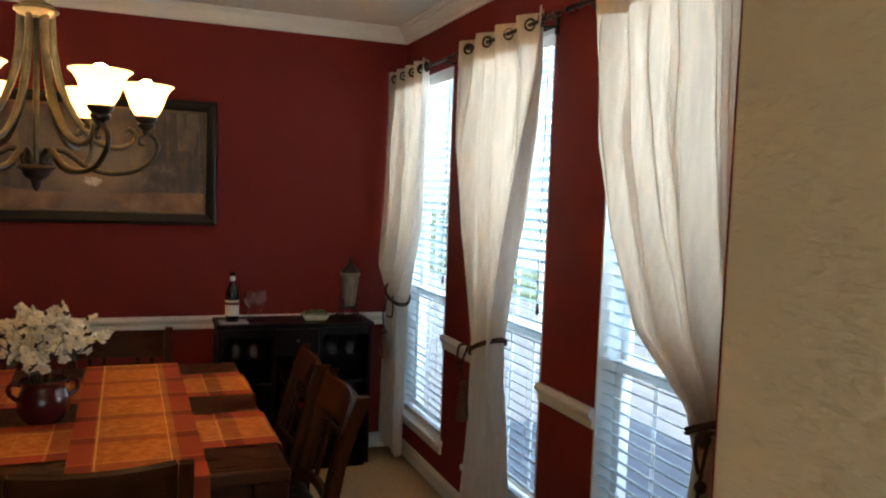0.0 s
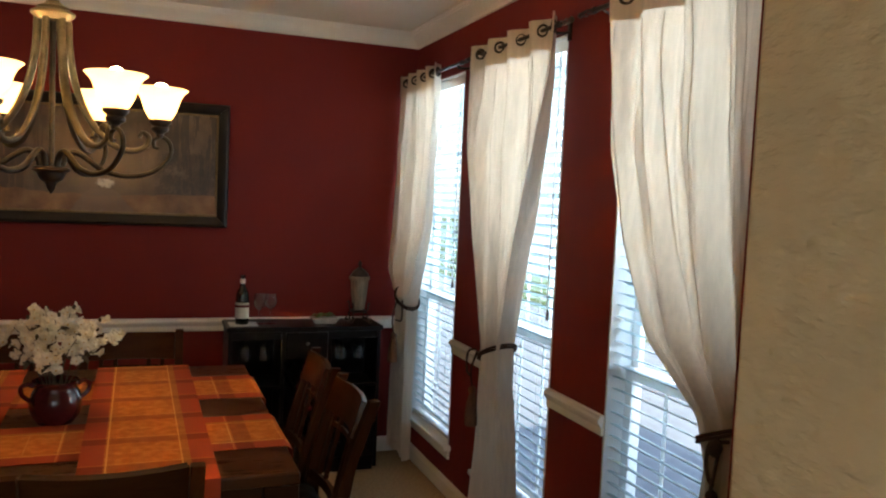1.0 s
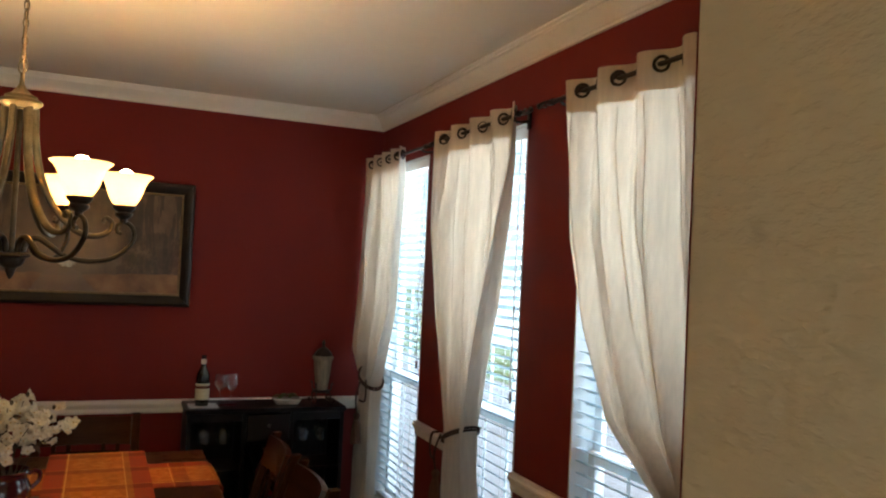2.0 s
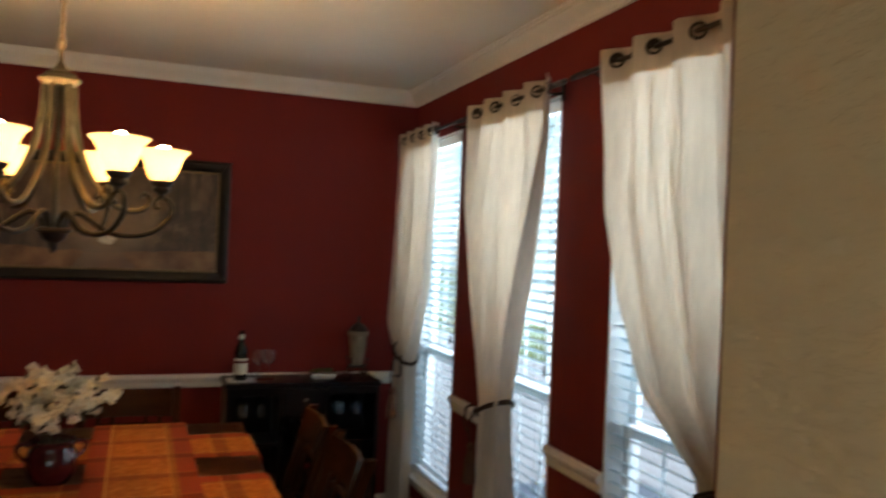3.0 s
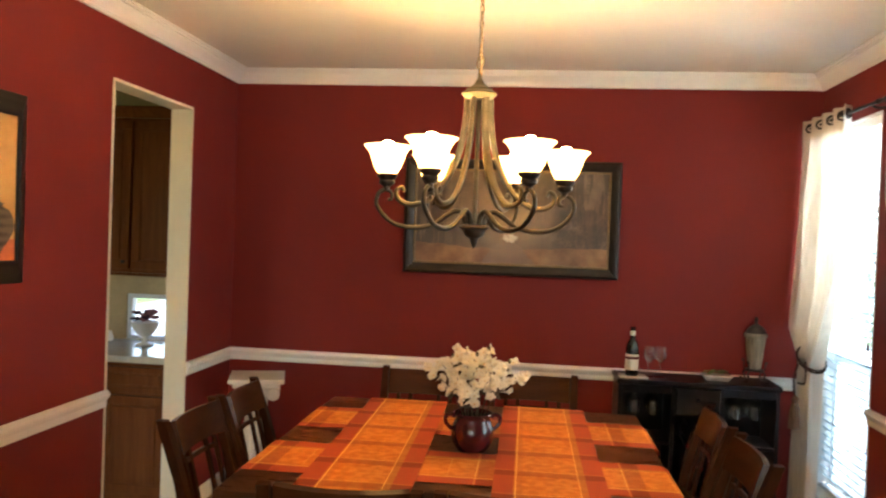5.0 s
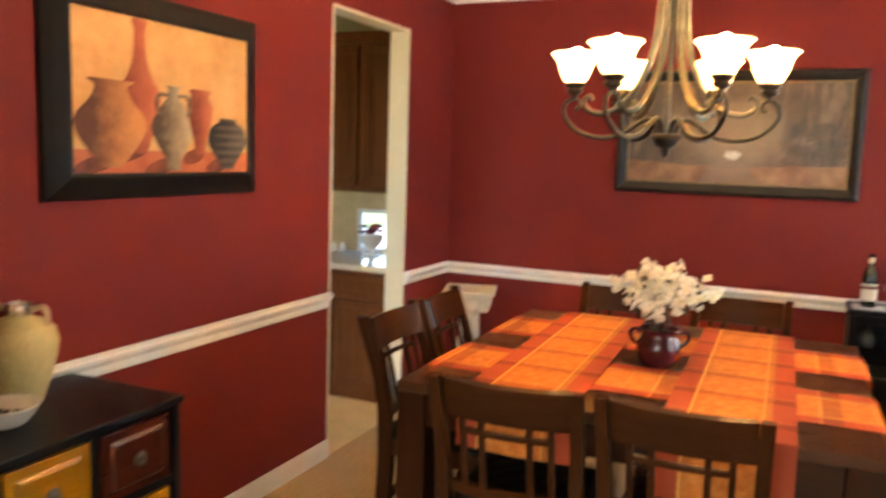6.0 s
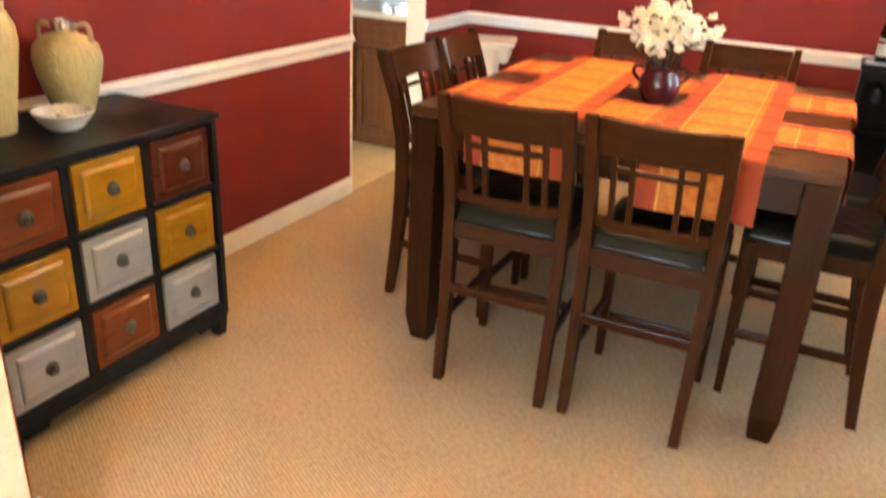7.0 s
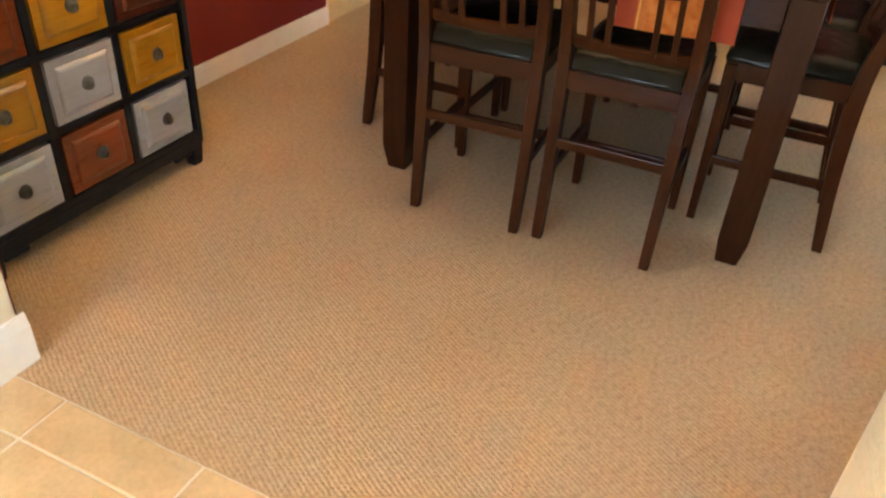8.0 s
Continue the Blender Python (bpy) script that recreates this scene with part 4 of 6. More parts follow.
urn = thing("flower_urn", -0.49, -0.20, 0.903, 0, "white footed urn of pink and dark flowers on the counter", "flower urn")
urn.scale = (1.25, 1.25, 1.15)
part("urn", lathe([(0.0, 0), (0.045, 0), (0.045, 0.008), (0.015, 0.02), (0.013, 0.045), (0.04, 0.065), (0.062, 0.10), (0.068, 0.13), (0.064, 0.133), (0.0, 0.11)], 20), TRIM, urn, smooth=True)
PINK = surface("dusty_pink_petal", (0.42, 0.16, 0.16), 0.7, var=0.3, scale=40)
PLUM = surface("plum_petal", (0.06, 0.012, 0.03), 0.7, var=0.3, scale=40)
rnd = random.Random(5)
for k in range(16):
    bm = bmesh.new()
    a, r = rnd.uniform(0, 6.28), rnd.uniform(0, 0.06)
    ctr = (r * math.cos(a), r * math.sin(a), 0.145 + rnd.uniform(0, 0.05))
    for q in range(6):
        aa = q * math.pi / 3
        own = bmesh.new()
        bmesh.ops.create_icosphere(own, subdivisions=1, radius=0.014)
        joined(bm, own, Matrix.Translation((ctr[0] + 0.013 * math.cos(aa), ctr[1] + 0.013 * math.sin(aa), ctr[2] + 0.004 * math.sin(q * 2.1))) @ Matrix.Diagonal((1, 1, 0.6, 1)))
    part("blossom", bm, PINK if k % 3 else PLUM, urn)
jar = thing("ceramic_shaker", -0.80, -0.08, 0.903, 0, "small white ceramic shaker on the kitchen counter", "shaker", "kitchen shakers")
part("body", lathe([(0.0, 0), (0.022, 0), (0.025, 0.02), (0.018, 0.045), (0.012, 0.05), (0.014, 0.06), (0.0, 0.068)], 14), TRIM, jar, smooth=True)
copy_thing(jar, pose(-0.86, -0.10, 0.903))


# ---- table and runners ----
TX0, TX1, TY0, TY1, TZ = 1.086, 2.446, -2.78, -1.42, 0.917
table = thing("dining_table", (TX0 + TX1) / 2, (TY0 + TY1) / 2, 0, 0, "square dark walnut counter-height dining table", "table")
hw = (TX1 - TX0) / 2
part("tabletop", box(-hw, hw, -hw, hw, TZ - 0.035, TZ, 0.006), TABLETOP, table)
ap = hw - 0.02
for s in (-1, 1):
    part("apron", box(-ap + 0.08, ap - 0.08, s * ap - 0.012, s * ap + 0.012, TZ - 0.135, TZ - 0.036, 0.002), TABLE_WOOD_X, table)
    part("apron", box(s * ap - 0.012, s * ap + 0.012, -ap + 0.08, ap - 0.08, TZ - 0.135, TZ - 0.036, 0.002), TABLE_WOOD, table)
for sx in (-1, 1):
    for sy in (-1, 1):
        top = bmesh.new()
        rings = []
        for z, cut in ((0.0, 0.020), (0.005, 0.016), (0.095, 0.001), (0.115, 0.0), (TZ - 0.036, 0.0)):
            x0, x1 = sorted((-0.048 * sx + 0.5 * cut * sx, 0.048 * sx - cut * sx))
            y0, y1 = sorted((-0.048 * sy + 0.5 * cut * sy, 0.048 * sy - cut * sy))
            rings.append([top.verts.new((px, py, z)) for px, py in ((x0, y0), (x1, y0), (x1, y1), (x0, y1))])
        for r0, r1 in zip(rings, rings[1:]):
            for k in range(4):
                top.faces.new((r0[k], r0[(k + 1) % 4], r1[(k + 1) % 4], r1[k]))
        top.faces.new(rings[0][::-1])
        top.faces.new(rings[-1])
        bmesh.ops.bevel(top, geom=[e for e in top.edges if abs(e.verts[0].co.z - e.verts[1].co.z) > 0.004], offset=0.003, segments=1, affect="EDGES")
        leg = part("leg", top, TABLE_WOOD, table)
        leg.matrix_basis = Matrix.Translation((sx * (ap - 0.03), sy * (ap - 0.03), 0))


def runner(x, y, rz, half, lift, drop_a, drop_b, seed):
    """A cloth strip over the table; x across, y along, with its ends hanging over the edges."""
    r = thing("table_runner", x, y, TZ, rz, "orange and brick-red plaid cloth table runner hanging over the edge", "table runner", "table runners")
    w, rnd2 = 0.175, random.Random(seed)
    ph = [rnd2.uniform(0, 6.28) for _ in range(4)]
    total = 2 * half + drop_a + drop_b

    def f(u, v):
        px, s = -w + 2 * w * u, -half - drop_a + total * v
        rip = 0.0012 * math.sin(9 * px + 7 * s + ph[0]) * math.sin(5 * s + ph[1])
        if abs(s) <= half:
            return Vector((px, s, lift + abs(rip)))
        d = abs(s) - half
        sg = math.copysign(1, s)
        b = min(d, 0.012) / 0.012
        swing = 0.012 * min(1, d / 0.1) * math.sin(14 * px + ph[2])
        return Vector((px + 0.01 * d * math.sin(ph[3]), sg * (half + lift + 0.004 * b + abs(rip) + 0.006 + swing * 0.5), lift - d + 0.003 * math.sin(10 * px + ph[1]) * (d > 0.05)))

    part("cloth", sheet(26, 120, f, 0.0014), CLOTH, r, smooth=True)
    for v0, v1 in ((0.0, 0.014), (0.986, 1.0)):
        part("hem", sheet(20, 2, lambda u, v: f(u, v0 + (v1 - v0) * v) * 1.0 + Vector((0, math.copysign(0.0018, v0 - 0.5), 0)), 0.0022), CLOTH, r, "stitched end hem")


xm, ym = (TX0 + TX1) / 2, (TY0 + TY1) / 2
runner(xm, -2.392, 90.6, hw, 0.003, 0.15, 0.15, 1)
runner(xm, -1.815, 90.8, hw, 0.003, 0.15, 0.15, 2)
runner(1.458, ym, 1.7, hw, 0.0065, 0.17, 0.15, 3)
runner(2.05, ym, 0.9, hw, 0.0065, 0.20, 0.15, 4)


# ---- chairs ----
def chair():
    c = thing("dining_chair", 0, 0, 0, 0, "dark walnut slat-back counter chair with black vinyl seat", "chair", "chairs round the table")
    for s in (-1, 1):
        leg = smooth_line([(s * 0.186, -0.235, 0.0), (s * 0.188, -0.195, 0.33), (s * 0.19, -0.185, 0.60), (s * 0.193, -0.215, 0.80), (s * 0.196, -0.292, 1.03)], 5)
        bm = bmesh.new()
        rings = []
        for i, p in enumerate(leg):
            t = i / (len(leg) - 1)
            a, d = 0.0165 + 0.002 * math.sin(math.pi * t), 0.017 + 0.009 * math.sin(math.pi * min(1, t * 1.25))
            rings.append([bm.verts.new(p + Vector(q)) for q in ((-a, -d, 0), (a, -d, 0), (a, d, 0), (-a, d, 0))])
        for r0, r1 in zip(rings, rings[1:]):
            for k in range(4):
                bm.faces.new((r0[k], r0[(k + 1) % 4], r1[(k + 1) % 4], r1[k]))
        bm.faces.new(rings[0][::-1])
        bm.faces.new(rings[-1])
        bmesh.ops.bevel(bm, geom=[e for e in bm.edges if abs(e.verts[0].co.z - e.verts[1].co.z) > 0.02], offset=0.003, segments=1, affect="EDGES")
        part("back_leg", bm, WOOD, c)
        bm = box(-0.019, 0.019, -0.019, 0.019, 0.0, 0.585, 0.003)
        for v in bm.verts:
            if v.co.z < 0.1:
                v.co.x *= 0.75
                v.co.y *= 0.75
        o = part("front_leg", bm, WOOD, c)
        o.matrix_basis = Matrix.Translation((s * 0.185, 0.20, 0))

    def bow(x, z):
        """How far back the curved back lies at this height."""
        base = -0.185 - 0.10 * max(0.0, (z - 0.62) / 0.41) ** 1.25
        return base - 0.030 * (1 - (x / 0.19) ** 2)

    def curved(x0, x1, z0, z1, th, n=14, crest=0.0):
        return sheet(n, 3, lambda u, v: Vector((x0 + (x1 - x0) * u, bow(x0 + (x1 - x0) * u, z0 + (z1 - z0) * v) + th / 2, z0 + (z1 - z0 - crest * (1 - (2 * u - 1) ** 2)) * v)), th)

    part("top_rail", curved(-0.178, 0.178, 0.905, 1.02, 0.02, crest=0.004), WOOD_X, c)
    part("lower_rail", curved(-0.174, 0.174, 0.664, 0.694, 0.018), WOOD_X, c)
    part("crossbar", curved(-0.125, 0.125, 0.862, 0.878, 0.012), WOOD_X, c)
    for x in (-0.125, -0.068, 0.068, 0.125):
        part("slat", sheet(2, 6, lambda u, v: Vector((x - 0.0085 + 0.017 * u, bow(x, 0.682 + 0.233 * v) + 0.007, 0.682 + 0.233 * v)), 0.013), WOOD, c)
    part("seat_rail", box(-0.172, 0.172, -0.200, -0.178, 0.528, 0.590, 0.003), WOOD_X, c)
    part("seat_rail", box(-0.166, 0.166, 0.19, 0.212, 0.53, 0.592, 0.003), WOOD_X, c)
    for s in (-1, 1):
        part("seat_rail", box(s * 0.186 - 0.011, s * 0.186 + 0.011, -0.165, 0.181, 0.53, 0.592, 0.003), WOOD, c)
        part("stretcher", box(s * 0.186 - 0.009, s * 0.186 + 0.009, -0.185, 0.183, 0.225, 0.258, 0.003), WOOD, c)
    part("stretcher", box(-0.172, 0.172, -0.212, -0.194, 0.33, 0.365, 0.003), WOOD_X, c)
    part("stretcher", box(-0.167, 0.167, 0.19, 0.208, 0.15, 0.185, 0.003), WOOD_X, c)

    def pad(u, v):
        """Upholstered cushion: rolled edges all round, a shallow crown in the middle."""
        a, d = 2 * u - 1, 2 * v - 1
        x, y = 0.205 * a * (1 - 0.04 * abs(a) ** 3), 0.012 + 0.213 * d
        if y < -0.165 and abs(x) > 0.165:
            x = math.copysign(0.165, x)
        e = min(0.205 * (1 - abs(a)), 0.213 * (1 - abs(d)))
        roll = math.sqrt(max(0.0, 1 - max(0.0, 1 - e / 0.055) ** 2))
        pucker = 0.0015 * math.sin(31 * u + 3) * math.sin(27 * v) * roll
        return Vector((x, y, 0.604 + 0.046 * roll + 0.010 * (1 - a * a) * (1 - d * d) + pucker))

    bm = sheet(40, 40, pad)
    box(-0.2, 0.2, -0.16, 0.222, 0.5925, 0.604, 0.004, bm)
    box(-0.163, 0.163, -0.2, -0.161, 0.5925, 0.604, 0.003, bm)
    part("seat", bm, VINYL, c, "padded black vinyl seat", smooth=True)
    return c


first_chair = chair()
first_chair.matrix_basis = pose(1.504, -2.715, 0, 0, 0, 3.0)
for x, y, a in ((1.969, -2.69, 0.3), (1.075, -2.285, -90.5), (1.085, -1.85, -88), (2.425, -2.325, 91.0), (2.415, -1.845, 89), (1.478, -1.465, 180.8), (1.985, -1.45, 179)):
    copy_thing(first_chair, pose(x, y, 0, 0, 0, a))

# ---- flowers in a pot ----
pot = thing("flower_pot", 1.785, -2.165, TZ + 0.0005, 12, "maroon glazed two-handled pot on the table", "pot")
part("body", lathe([(0, 0), (0.050, 0), (0.054, 0.005), (0.069, 0.026), (0.076, 0.052), (0.076, 0.075), (0.068, 0.098), (0.062, 0.112), (0.062, 0.120), (0.070, 0.131), (0.067, 0.135), (0.057, 0.122), (0, 0.117)], 36), POT, pot, smooth=True)
for s in (-1, 1):
    part("handle", tube([(s * 0.063, 0, 0.118), (s * 0.080, 0, 0.127), (s * 0.096, 0, 0.118), (s * 0.095, 0, 0.096), (s * 0.074, 0, 0.074)], 0.0068, 8), POT, pot, smooth=True)
flowers = thing("flower_arrangement", 1.785, -2.165, TZ + 0.11, 0, "white silk blossoms on brown stems in the maroon pot", "flowers")
rnd = random.Random(21)


def blossom(seed):
    r2 = random.Random(seed)
    bm = bmesh.new()
    for k in range(5):
        a = 2 * math.pi * k / 5 + r2.uniform(-0.2, 0.2)
        ln, wd, cup = r2.uniform(0.02, 0.027), r2.uniform(0.011, 0.015), r2.uniform(0.1, 0.9)
        own = sheet(4, 4, lambda u, v: Vector(((u - 0.5) * 2 * wd * math.sin(math.pi * min(1, 0.12 + v * 0.8)) ** 0.7, 0.003 + ln * v, 0.011 * cup * v * v + 0.004 * (2 * u - 1) ** 2 + 0.002 * math.sin(9 * u + k))))
        joined(bm, own, pose(0, 0, 0, 0, 0, math.degrees(a)))
    return bm


protos = [part("blossom", blossom(k), PETAL, flowers, "white five-petalled silk blossom", smooth=True) for k in range(5)]
throat = bmesh.new()
bmesh.ops.create_icosphere(throat, subdivisions=1, radius=0.0045)
throat_ob = part("flower_centre", throat, PETAL_MID, flowers)
k = 0
for i in range(16):
    a = 2.4 * i + rnd.uniform(-0.25, 0.25)
    reach = 0.180 * math.sqrt((i + 0.6) / 16) + rnd.uniform(-0.012, 0.012)
    top = 0.235 - 3.6 * reach * reach + rnd.uniform(-0.03, 0.03)
    tip = Vector((reach * math.cos(a), reach * math.sin(a), top))
    mid = Vector((0.5 * tip.x, 0.5 * tip.y, top * 0.62))
    stem = tube([(0.02 * math.cos(a), 0.02 * math.sin(a), -0.02), mid, tip], 0.0022, 5, end=0.0012)
    for q in range(14):
        t = rnd.uniform(0.52, 1.06)
        p = mid.lerp(tip, (t - 0.5) * 2) if t > 0.5 else mid * (t * 2)
        p = p + Vector((rnd.uniform(-0.03, 0.03), rnd.uniform(-0.03, 0.03), rnd.uniform(-0.015, 0.025)))
        if p.z < 0.065:
            p.z += 0.05
        m = Matrix.Translation(p) @ pose(0, 0, 0, rnd.uniform(-75, 75), rnd.uniform(-75, 75), rnd.uniform(0, 360)) @ Matrix.Scale(rnd.uniform(0.5, 0.85), 4)
        if k < 5:
            protos[k].matrix_basis = m
        else:
            again(protos[k % 5], flowers, m)
        if k == 0:
            throat_ob.matrix_basis = m
        else:
            again(throat_ob, flowers, m)
        k += 1
    own = bmesh.new()
    bmesh.ops.create_icosphere(own, subdivisions=1, radius=0.006)
    joined(stem, own, Matrix.Translation(tip + Vector((0.01, 0, 0.018))) @ Matrix.Diagonal((1, 1, 1.5, 1)))
    for q in range(2):
        lf = sheet(2, 5, lambda u, v: Vector(((u - 0.5) * 0.022 * math.sin(math.pi * (0.06 + 0.9 * v)), 0.06 * v, 0.012 * math.sin(math.pi * v))), 0.0008)
        joined(stem, lf, Matrix.Translation(mid.lerp(tip, rnd.uniform(-0.3, 0.6))) @ pose(0, 0, 0, rnd.uniform(-30, 40), rnd.uniform(-40, 40), rnd.uniform(0, 360)))
    part("stem", stem, STEM, flowers)


# ---- chandelier ----
lamp = thing("chandelier", 1.768, -2.20, 0, -52.9, "antique bronze six-arm chandelier with lit amber glass shades", "chandelier")
part("canopy", lathe([(0.0, CEIL), (0.062, CEIL), (0.062, CEIL - 0.012), (0.04, CEIL - 0.03), (0.012, CEIL - 0.04), (0, CEIL - 0.04)], 20), BRONZE, lamp, smooth=True)
bm = bmesh.new()
z, i = 2.305, 0
while z < CEIL - 0.045:
    tube([(0.008 * math.cos(a), 0, z + 0.017 * math.sin(a)) if i % 2 else (0, 0.008 * math.cos(a), z + 0.017 * math.sin(a)) for a in [k * math.pi / 5 for k in range(11)]], 0.0022, 5, bm, steps=1)
    z, i = z + 0.027, i + 1
part("chain", bm, BRONZE, lamp)
part("lamp_cord", tube([(0.004, 0.002, 2.23), (0.012, -0.006, 2.36), (-0.008, 0.007, 2.5), (0.006, 0, CEIL - 0.03)], 0.003, 6), HANDLE_CLAY, lamp)
part("ring", tube([(0.022 * math.cos(a), 0, 2.28 + 0.022 * math.sin(a)) for a in [k * math.pi / 8 for k in range(17)]], 0.003, 6, steps=1), BRONZE, lamp)
part("collar", lathe([(0, 2.262), (0.006, 2.26), (0.008, 2.225), (0.016, 2.21), (0.03, 2.195), (0.044, 2.19), (0.046, 2.182), (0.06, 2.175), (0.062, 2.168), (0.05, 2.158), (0.046, 2.15), (0.0, 2.148)], 28), BRONZE, lamp, smooth=True)
part("centre_rod", lathe([(0, 2.15), (0.008, 2.15), (0.008, 1.70), (0, 1.70)], 12), BRONZE, lamp)
part("hub", lathe([(0.0, 1.722), (0.018, 1.72), (0.05, 1.713), (0.054, 1.706), (0.04, 1.698), (0.036, 1.686), (0.03, 1.676), (0.016, 1.668), (0.012, 1.655), (0.009, 1.645), (0.004, 1.637), (0.0, 1.633)], 24), DARK_BRONZE, lamp, smooth=True)
for k in range(6):
    turn = pose(0, 0, 0, 0, 0, 60 * k)

    def arm_part(name, bm, mat_, smooth=True, turn=turn):
        o = part(name, bm, mat_, lamp, smooth=smooth)
        o.matrix_basis = turn
        return o

    arm_part("strap", tube([(0.040, 0, 2.155), (0.046, 0, 2.06), (0.065, 0, 1.96), (0.105, 0, 1.865), (0.165, 0, 1.797), (0.225, 0, 1.778), (0.268, 0, 1.795), (0.276, 0, 1.825), (0.258, 0, 1.838), (0.248, 0, 1.822)], 0.0135, 10, flat=0.75, end=0.008), BRONZE)
    arm_part("arm", tube([(0.028, 0, 1.712), (0.040, 0, 1.748), (0.066, 0, 1.762), (0.098, 0, 1.745), (0.145, 0, 1.712), (0.215, 0, 1.698), (0.29, 0, 1.715), (0.34, 0, 1.765), (0.342, 0, 1.806), (0.318, 0, 1.828), (0.294, 0, 1.818), (0.293, 0, 1.797), (0.306, 0, 1.793)], 0.0095, 10, end=0.006), ARM_BRONZE)
    arm_part("cup", joined(None, lathe([(0, 1.822), (0.01, 1.824), (0.012, 1.838), (0.026, 1.848), (0.028, 1.856), (0.024, 1.862), (0.034, 1.872), (0.036, 1.882), (0, 1.882)], 20), Matrix.Translation((0.31, 0, 0))), DARK_BRONZE)
    shade_line = [(0.030, 1.884), (0.037, 1.889), (0.048, 1.909), (0.056, 1.932), (0.062, 1.951), (0.072, 1.967), (0.085, 1.979), (0.082, 1.981), (0.069, 1.970), (0.059, 1.953), (0.053, 1.932), (0.045, 1.909), (0.034, 1.892), (0.0, 1.888)]
    arm_part("shade", joined(None, lathe(shade_line, 28, cap=False), Matrix.Translation((0.31, 0, 0))), SHADE)
    arm_part("bulb", joined(None, lathe([(0, 1.892), (0.012, 1.895), (0.014, 1.908), (0.026, 1.938), (0.030, 1.964), (0.025, 1.984), (0.013, 1.995), (0.0, 1.999)], 16), Matrix.Translation((0.31, 0, 0))), BULB)


# ---- pictures ----
def frame_bars(w, h, bar, depth, outer, parent, bevel=0.006, profile=None):
    """Four mitred frame bars round an opening; lies in local x, z and stands out towards -y."""
    profile = profile or [(0, 0), (0, depth - bevel), (bevel * 0.4, depth - bevel * 0.3), (bevel * 1.3, depth), (bar * 0.55, depth * 0.9), (bar * 0.8, depth * 0.74), (bar - bevel * 0.4, depth * 0.66), (bar, depth * 0.6), (bar, 0)]
    for turn in range(4):
        long_, far = (w / 2, h / 2) if turn % 2 == 0 else (h / 2, w / 2)
        own = bmesh.new()
        rings = [[own.verts.new((e * (long_ - s_ - 0.0004), -d_, far - s_)) for s_, d_ in profile] for e in (-1, 1)]
        for k in range(len(profile)):
            q = (k + 1) % len(profile)
            own.faces.new((rings[0][k], rings[0][q], rings[1][q], rings[1][k]))
        own.faces.new(rings[0])
        own.faces.new(rings[1][::-1])
        bmesh.ops.recalc_face_normals(own, faces=own.faces)
        bmesh.ops.rotate(own, verts=own.verts, cent=(0, 0, 0), matrix=Matrix.Rotation(radians(90 * turn), 3, "Y"))
        part("frame_bar", own, outer, parent)


pic = thing("landscape_painting", 1.811, -0.003, 1.800, 0, "framed misty brown landscape painting on the red wall", "painting")
frame_bars(1.342, 0.722, 0.062, 0.045, FRAME_BROWN, pic, 0.014)
bm = bmesh.new()
for a, c, e, g_ in ((-0.61, 0.61, 0.287, 0.299), (-0.61, 0.61, -0.299, -0.287), (-0.61, -0.598, -0.287, 0.287), (0.598, 0.61, -0.287, 0.287)):
    box(a, c, -0.026, -0.004, e, g_, 0.003, bm)
part("gilt_fillet", bm, FRAME_GOLD, pic)
part("canvas", box(-0.604, 0.604, -0.016, -0.003, -0.293, 0.293), landscape_mat("misty_landscape_paint"), pic)

jugs = thing("still_life_painting", 0.003, -2.651, 1.792, 90, "black-framed still life of clay jugs on orange", "painting")
frame_bars(1.05, 0.718, 0.090, 0.05, FRAME_DARK, jugs, profile=[(0, 0), (0, 0.014), (0.004, 0.018), (0.033, 0.034), (0.068, 0.049), (0.078, 0.052), (0.086, 0.050), (0.090, 0.046), (0.090, 0)])
part("canvas", box(-0.445, 0.445, -0.042, -0.002, -0.28, 0.28), shaded_paint("ochre_ground_paint", (0.55, 0.26, 0.07), (0.74, 0.42, 0.15), 5), jugs)
part("painted_floor", box(-0.445, 0.445, -0.0432, -0.0422, -0.28, -0.19), shaded_paint("orange_floor_paint", (0.42, 0.09, 0.03), (0.60, 0.17, 0.06), 9), jugs)


def painted_jug(x, z0, profile, scale, layer, c1, c2, name, bands=0.0, tall=1.0):
    """A flat painted silhouette, mirrored about its axis."""
    bm = bmesh.new()
    line = [q.xz for q in smooth_line([(r, 0, z) for r, z in profile], 5)]
    y = -0.0437 - 0.0008 * layer
    left = [bm.verts.new((x - max(0.001, r) * scale, y, z0 + z * scale * tall)) for r, z in line]
    right = [bm.verts.new((x + max(0.001, r) * scale, y, z0 + z * scale * tall)) for r, z in line]
    for i in range(len(line) - 1):
        bm.faces.new((left[i], right[i], right[i + 1], left[i + 1]))
    part("painted_" + name, bm, shaded_paint(name + "_paint_%d" % layer, c1, c2, 12, span=(x, max(r for r, z in profile) * scale), bands=bands), jugs)


